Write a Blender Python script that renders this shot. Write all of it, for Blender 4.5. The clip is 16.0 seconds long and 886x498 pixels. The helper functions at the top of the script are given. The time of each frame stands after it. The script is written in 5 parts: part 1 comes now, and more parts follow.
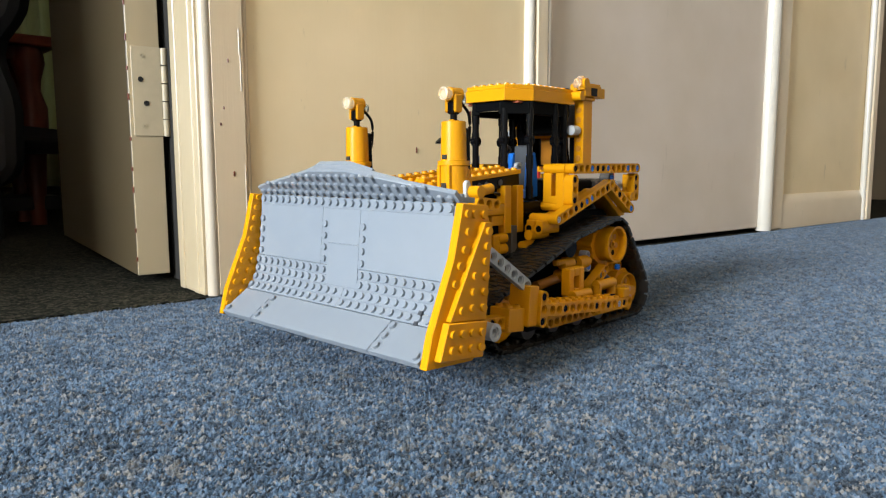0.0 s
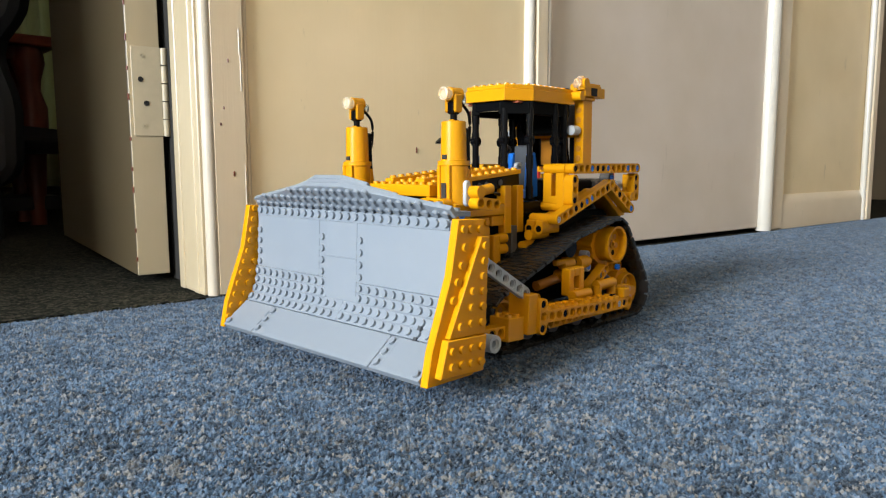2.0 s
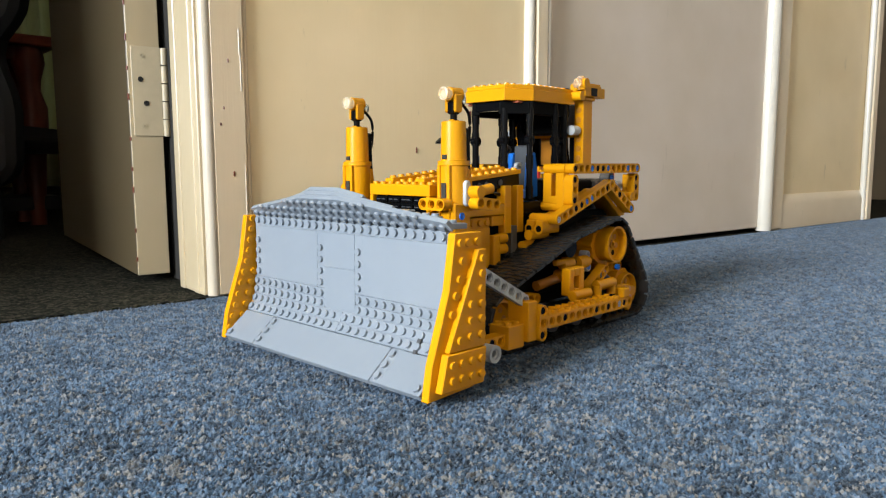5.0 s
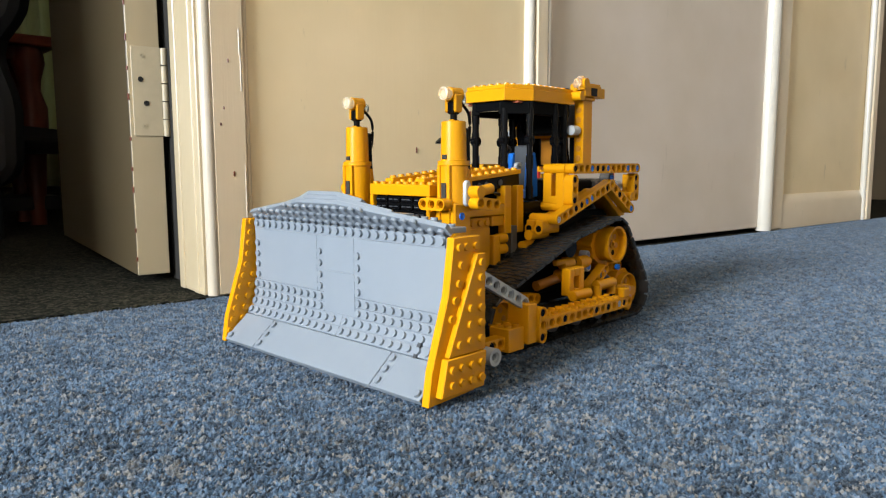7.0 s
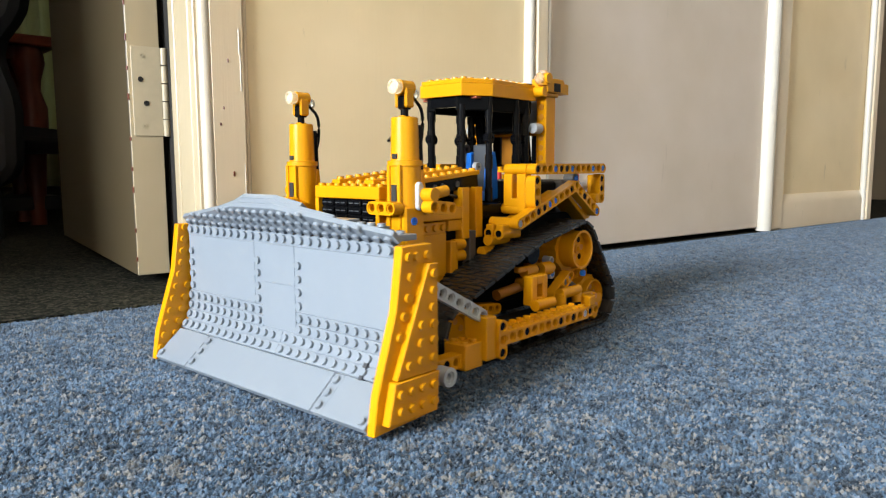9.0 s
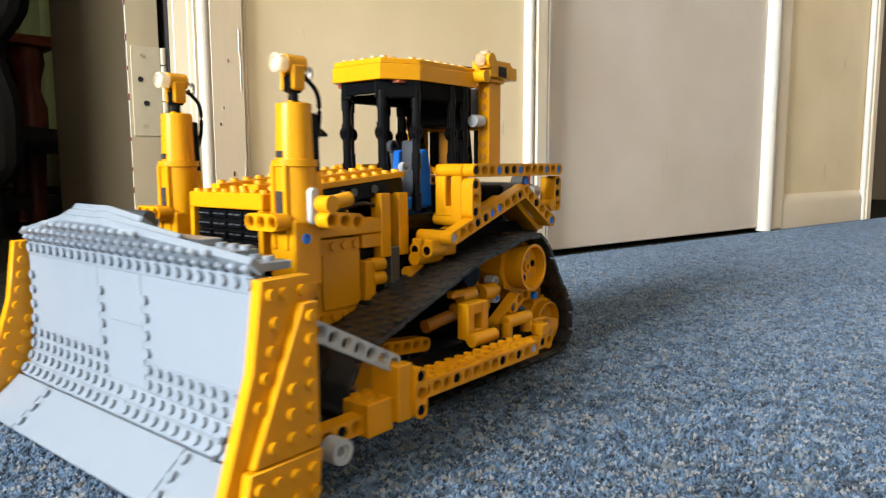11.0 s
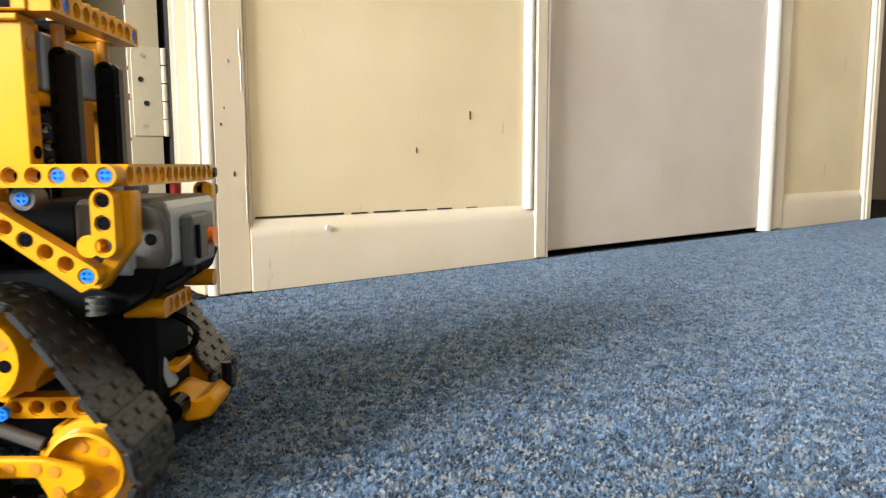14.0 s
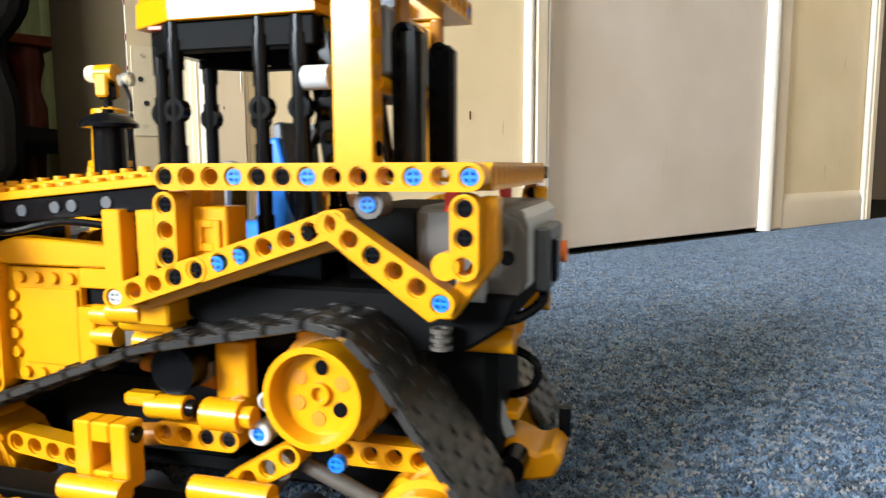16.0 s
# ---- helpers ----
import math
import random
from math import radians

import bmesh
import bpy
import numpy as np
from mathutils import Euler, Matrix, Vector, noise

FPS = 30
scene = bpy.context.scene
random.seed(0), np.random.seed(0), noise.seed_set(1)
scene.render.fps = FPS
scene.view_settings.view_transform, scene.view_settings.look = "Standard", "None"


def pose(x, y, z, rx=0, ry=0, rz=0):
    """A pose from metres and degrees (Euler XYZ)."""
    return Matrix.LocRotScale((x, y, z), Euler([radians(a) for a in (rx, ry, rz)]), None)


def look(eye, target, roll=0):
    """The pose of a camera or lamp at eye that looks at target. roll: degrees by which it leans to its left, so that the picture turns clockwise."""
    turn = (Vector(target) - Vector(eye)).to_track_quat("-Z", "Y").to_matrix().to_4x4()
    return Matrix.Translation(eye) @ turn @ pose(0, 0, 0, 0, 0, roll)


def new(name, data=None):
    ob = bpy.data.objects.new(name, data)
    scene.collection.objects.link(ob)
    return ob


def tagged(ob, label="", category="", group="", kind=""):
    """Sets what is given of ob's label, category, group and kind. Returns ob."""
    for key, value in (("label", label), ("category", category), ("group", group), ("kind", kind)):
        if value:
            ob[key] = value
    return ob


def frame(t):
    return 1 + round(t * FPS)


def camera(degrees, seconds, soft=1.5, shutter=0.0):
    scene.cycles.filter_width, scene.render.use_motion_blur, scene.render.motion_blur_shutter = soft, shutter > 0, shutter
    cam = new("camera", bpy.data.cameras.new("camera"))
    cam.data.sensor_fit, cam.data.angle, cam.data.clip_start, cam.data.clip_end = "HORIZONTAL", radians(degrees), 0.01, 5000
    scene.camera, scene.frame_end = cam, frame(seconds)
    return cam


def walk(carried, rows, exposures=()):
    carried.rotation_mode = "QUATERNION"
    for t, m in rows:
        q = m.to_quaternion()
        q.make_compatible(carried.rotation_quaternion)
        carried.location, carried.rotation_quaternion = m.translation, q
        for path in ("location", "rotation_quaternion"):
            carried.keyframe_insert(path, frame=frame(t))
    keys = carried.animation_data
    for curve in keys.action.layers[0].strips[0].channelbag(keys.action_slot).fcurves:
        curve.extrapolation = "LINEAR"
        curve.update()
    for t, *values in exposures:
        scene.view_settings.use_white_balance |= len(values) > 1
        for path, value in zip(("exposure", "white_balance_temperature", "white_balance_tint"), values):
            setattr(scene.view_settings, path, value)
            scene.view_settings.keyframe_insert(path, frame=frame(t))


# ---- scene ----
# camera: one lens, held still on the floor
cam = camera(64.08, 16.0, soft=1.2, shutter=0.5)
EYE = look((0, 0, 0.1308), (0, math.cos(radians(6.78)), 0.1308 - math.sin(radians(6.78))), roll=-0.194)
walk(cam, [(0.0, EYE), (16.0, EYE)], exposures=[(0.0, 0.0), (7.5, 0.0), (9.0, 0.22), (11.5, 0.3), (13.0, 0.46), (14.5, 0.40), (16.0, 0.36)])

# room frame: x along the panelled wall, y into it, z up
ROOM = pose(-0.203, 0.727, 0, 0, 0, 38.2)

# daylight: sky outside, one large window in the side wall
world = bpy.data.worlds.new("sky")
scene.world = world
world.use_nodes = True
wn = world.node_tree
sky = wn.nodes.new("ShaderNodeTexSky")
sky.sky_type, sky.sun_disc, sky.sun_elevation, sky.sun_rotation = "NISHITA", False, radians(35), radians(200)
wn.links.new(sky.outputs[0], wn.nodes["Background"].inputs[0])
wn.nodes["Background"].inputs[1].default_value = 0.15
win = bpy.data.lights.new("window_light", "AREA")
win.shape, win.size, win.size_y, win.energy, win.color = "RECTANGLE", 1.3, 1.05, 338, (0.80, 0.90, 1.0)
win_ob = new("window_light", win)
win_ob.matrix_world = ROOM @ Matrix.Translation((-3.53, -0.72, 1.24)) @ Matrix.Rotation(radians(-90), 4, "Y") @ Matrix.Rotation(radians(90), 4, "Z")


# ---------------- materials ----------------
def mat(name, color, rough=0.5, metal=0.0, spec=0.5, trans=0.0, emit=None, var=0.06, scale=40.0, bump=0.0, bscale=200.0, coat=0.0):
    m = bpy.data.materials.new(name)
    m.use_nodes = True
    t = m.node_tree
    b = t.nodes["Principled BSDF"]
    b.inputs["Roughness"].default_value, b.inputs["Metallic"].default_value = rough, metal
    b.inputs["Specular IOR Level"].default_value = spec
    b.inputs["Transmission Weight"].default_value = trans
    b.inputs["Coat Weight"].default_value = coat
    co = t.nodes.new("ShaderNodeTexCoord")
    n1 = t.nodes.new("ShaderNodeTexNoise")
    n1.inputs["Scale"].default_value, n1.inputs["Detail"].default_value = scale, 6
    t.links.new(co.outputs["Object"], n1.inputs["Vector"])
    info = t.nodes.new("ShaderNodeObjectInfo")
    add = t.nodes.new("ShaderNodeMath")
    add.operation = "MULTIPLY_ADD"
    add.inputs[1].default_value, add.inputs[2].default_value = 0.35, 0.0
    t.links.new(info.outputs["Random"], add.inputs[0])
    mix = t.nodes.new("ShaderNodeMath")
    mix.operation = "MULTIPLY_ADD"
    mix.inputs[1].default_value = 0.65
    t.links.new(n1.outputs["Fac"], mix.inputs[0])
    t.links.new(add.outputs[0], mix.inputs[2])
    ramp = t.nodes.new("ShaderNodeMapRange")
    ramp.inputs[1].default_value, ramp.inputs[2].default_value = 0.25, 0.75
    ramp.inputs[3].default_value, ramp.inputs[4].default_value = 1 - var, 1 + var
    t.links.new(mix.outputs[0], ramp.inputs[0])
    mul = t.nodes.new("ShaderNodeVectorMath")
    mul.operation = "SCALE"
    mul.inputs[0].default_value = color
    t.links.new(ramp.outputs[0], mul.inputs["Scale"])
    t.links.new(mul.outputs[0], b.inputs["Base Color"])
    if emit:
        b.inputs["Emission Color"].default_value, b.inputs["Emission Strength"].default_value = (*emit[0], 1), emit[1]
    if bump:
        n2 = t.nodes.new("ShaderNodeTexNoise")
        n2.inputs["Scale"].default_value, n2.inputs["Detail"].default_value = bscale, 5
        t.links.new(co.outputs["Object"], n2.inputs["Vector"])
        bp = t.nodes.new("ShaderNodeBump")
        bp.inputs["Strength"].default_value, bp.inputs["Distance"].default_value = bump, 0.001
        t.links.new(n2.outputs["Fac"], bp.inputs["Height"])
        t.links.new(bp.outputs[0], b.inputs["Normal"])
    return m


def paint(name, color, dirt, rough=0.38):
    """Old gloss paint: brush marks, faint yellowing, scattered chips and scuffs."""
    m = bpy.data.materials.new(name)
    m.use_nodes = True
    t = m.node_tree
    b = t.nodes["Principled BSDF"]
    b.inputs["Roughness"].default_value = rough
    co = t.nodes.new("ShaderNodeTexCoord")
    big = t.nodes.new("ShaderNodeTexNoise")
    big.inputs["Scale"].default_value, big.inputs["Detail"].default_value = 5, 6
    t.links.new(co.outputs["Object"], big.inputs["Vector"])
    r1 = t.nodes.new("ShaderNodeValToRGB")
    r1.color_ramp.elements[0].position, r1.color_ramp.elements[1].position = 0.32, 0.66
    r1.color_ramp.elements[0].color = (*[c * d for c, d in zip(color, (0.88, 0.86, 0.8))], 1)
    r1.color_ramp.elements[1].color = (*color, 1)
    t.links.new(big.outputs["Fac"], r1.inputs[0])
    sc = t.nodes.new("ShaderNodeTexNoise")
    sc.inputs["Scale"].default_value, sc.inputs["Detail"].default_value, sc.inputs["Roughness"].default_value = 38, 8, 0.7
    mp = t.nodes.new("ShaderNodeMapping")
    mp.inputs["Scale"].default_value = (1.7, 1.7, 0.28)
    t.links.new(co.outputs["Object"], mp.inputs["Vector"])
    t.links.new(mp.outputs[0], sc.inputs["Vector"])
    r2 = t.nodes.new("ShaderNodeValToRGB")
    r2.color_ramp.elements[0].position, r2.color_ramp.elements[1].position = 0.64, 0.71
    r2.color_ramp.elements[0].color, r2.color_ramp.elements[1].color = (0, 0, 0, 1), (dirt, dirt, dirt, 1)
    t.links.new(sc.outputs["Fac"], r2.inputs[0])
    mx = t.nodes.new("ShaderNodeMix")
    mx.data_type = "RGBA"
    mx.inputs[7].default_value = (0.17, 0.12, 0.075, 1)
    t.links.new(r2.outputs[0], mx.inputs[0])
    t.links.new(r1.outputs[0], mx.inputs[6])
    t.links.new(mx.outputs[2], b.inputs["Base Color"])
    br = t.nodes.new("ShaderNodeTexNoise")
    br.inputs["Scale"].default_value, br.inputs["Detail"].default_value = 60, 4
    m2 = t.nodes.new("ShaderNodeMapping")
    m2.inputs["Scale"].default_value = (4, 4, 0.25)
    t.links.new(co.outputs["Object"], m2.inputs["Vector"])
    t.links.new(m2.outputs[0], br.inputs["Vector"])
    bp = t.nodes.new("ShaderNodeBump")
    bp.inputs["Strength"].default_value, bp.inputs["Distance"].default_value = 0.06, 0.002
    t.links.new(br.outputs["Fac"], bp.inputs["Height"])
    t.links.new(bp.outputs[0], b.inputs["Normal"])
    return m


def carpet_mat(name, base, dark, light, sheen=0.12):
    """Tufted pile in several yarn colours: blue tones, pale and black flecks, worn blotches."""
    m = bpy.data.materials.new(name)
    m.use_nodes = True
    t = m.node_tree
    b = t.nodes["Principled BSDF"]
    b.inputs["Roughness"].default_value = 0.95
    b.inputs["Specular IOR Level"].default_value = 0.1
    b.inputs["Sheen Weight"].default_value = sheen
    b.inputs["Sheen Tint"].default_value = (*[min(1, 0.4 + 4.0 * x) for x in base], 1)
    co = t.nodes.new("ShaderNodeTexCoord")

    def noise(scale, detail, rough=0.5):
        n = t.nodes.new("ShaderNodeTexNoise")
        n.inputs["Scale"].default_value, n.inputs["Detail"].default_value, n.inputs["Roughness"].default_value = scale, detail, rough
        t.links.new(co.outputs["Object"], n.inputs["Vector"])
        return n

    def sums(a, k, c):
        n = t.nodes.new("ShaderNodeMath")
        n.operation = "MULTIPLY_ADD"
        n.inputs[1].default_value = k
        t.links.new(a, n.inputs[0])
        if isinstance(c, float):
            n.inputs[2].default_value = c
        else:
            t.links.new(c, n.inputs[2])
        return n.outputs[0]

    # yarn tufts of uneven outline
    wob = noise(420, 2)
    push = t.nodes.new("ShaderNodeVectorMath")
    push.operation = "MULTIPLY_ADD"
    push.inputs[1].default_value = (0.0045, 0.0045, 0.0045)
    t.links.new(wob.outputs["Color"], push.inputs[0])
    t.links.new(co.outputs["Object"], push.inputs[2])

    def tufts(scale):
        v = t.nodes.new("ShaderNodeTexVoronoi")
        v.inputs["Scale"].default_value = scale
        t.links.new(push.outputs[0], v.inputs["Vector"])
        q = t.nodes.new("ShaderNodeSeparateColor")
        t.links.new(v.outputs["Color"], q.inputs[0])
        return v, q

    vo, rnd = tufts(430)
    vb, rnb = tufts(190)
    # tone: each tuft, each clump, and soft wear
    tone = sums(rnd.outputs[0], 0.40, sums(rnb.outputs[0], 0.38, sums(noise(110, 4, 0.65).outputs["Fac"], 1.15, sums(noise(28, 4).outputs["Fac"], 0.40, -0.66))))
    rp = t.nodes.new("ShaderNodeValToRGB")
    e = rp.color_ramp.elements
    e[0].position, e[0].color = 0.18, (*dark, 1)
    e[1].position, e[1].color = 0.92, (*[(x * 2.2 + y) / 2 for x, y in zip(base, light)], 1)
    for p, c in ((0.34, [x * 0.42 for x in base]), (0.52, base), (0.70, [x * 1.75 for x in base])):
        k = e.new(p)
        k.color = (*c, 1)
    t.links.new(tone, rp.inputs[0])

    def fleck(src, lo, hi, color, under, most):
        r = t.nodes.new("ShaderNodeMapRange")
        r.inputs[1].default_value, r.inputs[2].default_value, r.inputs[4].default_value = lo, hi, most
        t.links.new(src, r.inputs[0])
        x = t.nodes.new("ShaderNodeMix")
        x.data_type = "RGBA"
        x.inputs[7].default_value = (*color, 1)
        t.links.new(r.outputs[0], x.inputs[0])
        t.links.new(under, x.inputs[6])
        return x.outputs[2]

    col = fleck(rnd.outputs[1], 0.80, 0.90, light, rp.outputs[0], 0.8)
    col = fleck(rnd.outputs[2], 0.80, 0.88, dark, col, 0.9)
    col = fleck(rnb.outputs[1], 0.90, 0.96, [x * 0.6 for x in light], col, 0.6)
    big = t.nodes.new("ShaderNodeMapRange")
    big.inputs[1].default_value, big.inputs[2].default_value, big.inputs[3].default_value, big.inputs[4].default_value = 0.3, 0.7, 0.84, 1.14
    t.links.new(noise(3.5, 5, 0.6).outputs["Fac"], big.inputs[0])
    sc = t.nodes.new("ShaderNodeVectorMath")
    sc.operation = "SCALE"
    t.links.new(col, sc.inputs[0])
    t.links.new(big.outputs[0], sc.inputs["Scale"])
    t.links.new(sc.outputs[0], b.inputs["Base Color"])
    bp = t.nodes.new("ShaderNodeBump")
    bp.inputs["Strength"].default_value, bp.inputs["Distance"].default_value = 0.4, 0.003
    t.links.new(sums(rnd.outputs[0], 0.5, sums(noise(600, 4, 0.7).outputs["Fac"], 1.0, 0.0)), bp.inputs["Height"])
    t.links.new(bp.outputs[0], b.inputs["Normal"])
    return m


YELLOW = mat("yellow_plastic", (0.60, 0.252, 0.003), 0.24, spec=0.32, var=0.05, scale=60, bump=0.03, bscale=300)
GREY = mat("light_grey_plastic", (0.205, 0.228, 0.256), 0.28, var=0.03, scale=60, bump=0.02, bscale=300)
SILVER = mat("pale_grey_plastic", (0.40, 0.41, 0.41), 0.3, var=0.03)
DARK = mat("dark_grey_plastic", (0.05, 0.052, 0.056), 0.35, var=0.08)
TAUPE = mat("taupe_plastic", (0.07, 0.059, 0.048), 0.4, var=0.05)
BLACK = mat("black_plastic", (0.004, 0.004, 0.0045), 0.14, var=0.15, spec=0.12)
MATT = mat("matt_black_plastic", (0.003, 0.003, 0.003), 0.6, var=0.15, spec=0.06)
AMBER = mat("amber_plastic", (0.42, 0.16, 0.02), 0.12)
BLUE = mat("blue_plastic", (0.01, 0.16, 0.62), 0.28)
RED = mat("red_plastic", (0.55, 0.03, 0.02), 0.3)
ORANGE = mat("orange_plastic", (0.9, 0.2, 0.02), 0.35)
CLEAR = mat("clear_lens", (1.0, 0.95, 0.82), 0.04, trans=0.85, spec=0.8)
TREAD = mat("track_rubber", (0.024, 0.022, 0.020), 0.27, var=0.25, scale=120, bump=0.25, bscale=500)
CREAM = paint("cream_gloss_paint", (0.74, 0.61, 0.45), 0.55)
# worn, chipped cream; the doorway's shade is put into the darker base
CREAM_WORN_SHADED = paint("worn_cream_paint", (0.50, 0.40, 0.26), 1.0, 0.35)
CASING = paint("chipped_cream_paint", (0.73, 0.58, 0.40), 1.0, 0.35)
BEAD = paint("worn_white_paint", (0.56, 0.48, 0.38), 0.9, 0.3)
PANEL = paint("cream_wall_panel", (0.87, 0.69, 0.43), 0.35, 0.45)
DOOR = paint("mushroom_door_paint", (0.68, 0.58, 0.49), 0.15, 0.42)
# brownish leaf colour lowered to hold the dimness beyond the doorway
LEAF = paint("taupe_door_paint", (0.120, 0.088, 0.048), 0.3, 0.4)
WHITE = paint("off_white_gloss_paint", (0.69, 0.64, 0.57), 0.5, 0.25)
PLASTER = mat("plaster", (0.43, 0.36, 0.275), 0.9, var=0.05, scale=6, bump=0.2, bscale=80)
CEILING = mat("white_ceiling_paint", (0.74, 0.69, 0.61), 0.9, var=0.04, scale=5, bump=0.1, bscale=60)
CARPET = carpet_mat("blue_flecked_carpet", (0.043, 0.076, 0.122), (0.008, 0.011, 0.016), (0.25, 0.23, 0.20), 0.32)
# olive carpet with the next room's lack of light put into its colour
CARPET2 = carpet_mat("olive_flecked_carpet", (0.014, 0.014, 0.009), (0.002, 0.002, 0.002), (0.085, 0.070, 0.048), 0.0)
WOOD = mat("red_brown_wood", (0.15, 0.026, 0.008), 0.35, var=0.35, scale=18, bump=0.1)
ORWOOD = mat("orange_pine", (0.5, 0.2, 0.05), 0.4, var=0.3, scale=14)
EBONY = mat("black_lacquer", (0.012, 0.010, 0.010), 0.5, var=0.3)
CURTAIN = mat("pale_yellow_curtain", (0.7, 0.68, 0.42), 0.7, var=0.1)
_ct = CURTAIN.node_tree
_tl, _mx = _ct.nodes.new("ShaderNodeBsdfTranslucent"), _ct.nodes.new("ShaderNodeMixShader")
_tl.inputs[0].default_value = (0.72, 0.70, 0.42, 1)
_ct.links.new(_ct.nodes["Principled BSDF"].outputs[0], _mx.inputs[1])
_ct.links.new(_tl.outputs[0], _mx.inputs[2])
_ct.links.new(_mx.outputs[0], [n for n in _ct.nodes if n.type == "OUTPUT_MATERIAL"][0].inputs[0])
STEEL = mat("painted_steel", (0.50, 0.41, 0.27), 0.35, var=0.1, scale=90)
# near-black wall colour stands for the unlit next room
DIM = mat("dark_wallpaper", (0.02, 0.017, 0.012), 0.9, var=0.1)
# near-black for cracks, and for solids that stand in for shaded openings
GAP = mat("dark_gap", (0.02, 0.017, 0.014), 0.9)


# ---------------- mesh helpers (millimetres inside) ----------------
MM = 0.001


def part(name, bm, material, parent, label="", at=None, smooth=True):
    """Links a bmesh, modelled in millimetres, as one mesh object under a thing or a part."""
    bmesh.ops.scale(bm, vec=(MM, MM, MM), verts=bm.verts)
    me = bpy.data.meshes.new(name)
    bm.to_mesh(me)
    bm.free()
    me.materials.append(material)
    if smooth:
        me.shade_smooth()
        me.set_sharp_from_angle(angle=radians(35))
    ob = new(name, me)
    ob.parent = parent
    if at is not None:
        ob.matrix_basis = at
    if label:
        tagged(ob, label)
    return ob


def again(ob, parent, m, label=""):
    """One more piece on the same mesh."""
    o = new(ob.name.split(".")[0], ob.data)
    o.parent = parent
    o.matrix_basis = m
    if label:
        tagged(o, label)
    return o


def at(x, y, z, rx=0, ry=0, rz=0):
    return pose(x * MM, y * MM, z * MM, rx, ry, rz)


def box(bm, x0, x1, y0, y1, z0, z1, bev=0.4, m=None):
    mm = Matrix.Translation(((x0 + x1) / 2, (y0 + y1) / 2, (z0 + z1) / 2)) @ Matrix.Diagonal((x1 - x0, y1 - y0, z1 - z0, 1))
    if m is not None:
        mm = m @ mm
    vs = bmesh.ops.create_cube(bm, size=1, matrix=mm)["verts"]
    if bev:
        es = list({e for v in vs for e in v.link_edges})
        bmesh.ops.bevel(bm, geom=es, offset=bev, segments=1, affect="EDGES", clamp_overlap=True)
    return bm


def rod(bm, a, b, r, r2=None, seg=18):
    a, b = Vector(a), Vector(b)
    m = Matrix.Translation((a + b) / 2) @ (b - a).to_track_quat("Z", "Y").to_matrix().to_4x4()
    bmesh.ops.create_cone(bm, cap_ends=True, segments=seg, radius1=r, radius2=r if r2 is None else r2, depth=(b - a).length, matrix=m)
    return bm


def lathe(bm, prof, a=(0, 0, 0), axis="Z", seg=28):
    """Turns a profile of (radius, height) round an axis."""
    rings = []
    for r, hgt in prof:
        ring = []
        for i in range(seg):
            w = 2 * math.pi * i / seg
            p = (r * math.cos(w), r * math.sin(w), hgt)
            if axis == "Y":
                p = (p[0], p[2], p[1])
            elif axis == "X":
                p = (p[2], p[0], p[1])
            ring.append(bm.verts.new((a[0] + p[0], a[1] + p[1], a[2] + p[2])))
        rings.append(ring)
    for p, q in zip(rings, rings[1:]):
        for i in range(seg):
            j = (i + 1) % seg
            bm.faces.new((p[i], p[j], q[j], q[i]))
    for ring in (rings[0], rings[-1]):
        if len(set(v.co.to_tuple(3) for v in ring)) > 2:
            bm.faces.new(ring)
    bmesh.ops.recalc_face_normals(bm, faces=bm.faces)
    return bm


def prism(bm, pts, y0, y1, bev=0.4):
    """Extrudes an outline of (x, z) across y."""
    lo = [bm.verts.new((x, y0, z)) for x, z in pts]
    hi = [bm.verts.new((x, y1, z)) for x, z in pts]
    fs = [bm.faces.new(lo), bm.faces.new(hi[::-1])]
    n = len(pts)
    for i in range(n):
        fs.append(bm.faces.new((lo[i], hi[i], hi[(i + 1) % n], lo[(i + 1) % n])))
    bmesh.ops.recalc_face_normals(bm, faces=fs)
    if bev:
        bmesh.ops.bevel(bm, geom=list({e for f in fs for e in f.edges}), offset=bev, segments=1, affect="EDGES", clamp_overlap=True)
    return bm


def studs(bm, places, normal=(0, 0, 1), r=2.4, hgt=1.7):
    n = Vector(normal).normalized()
    for p in places:
        p = Vector(p)
        rod(bm, p - n * 0.4, p + n * hgt, r, r * 0.94, 12)
    return bm


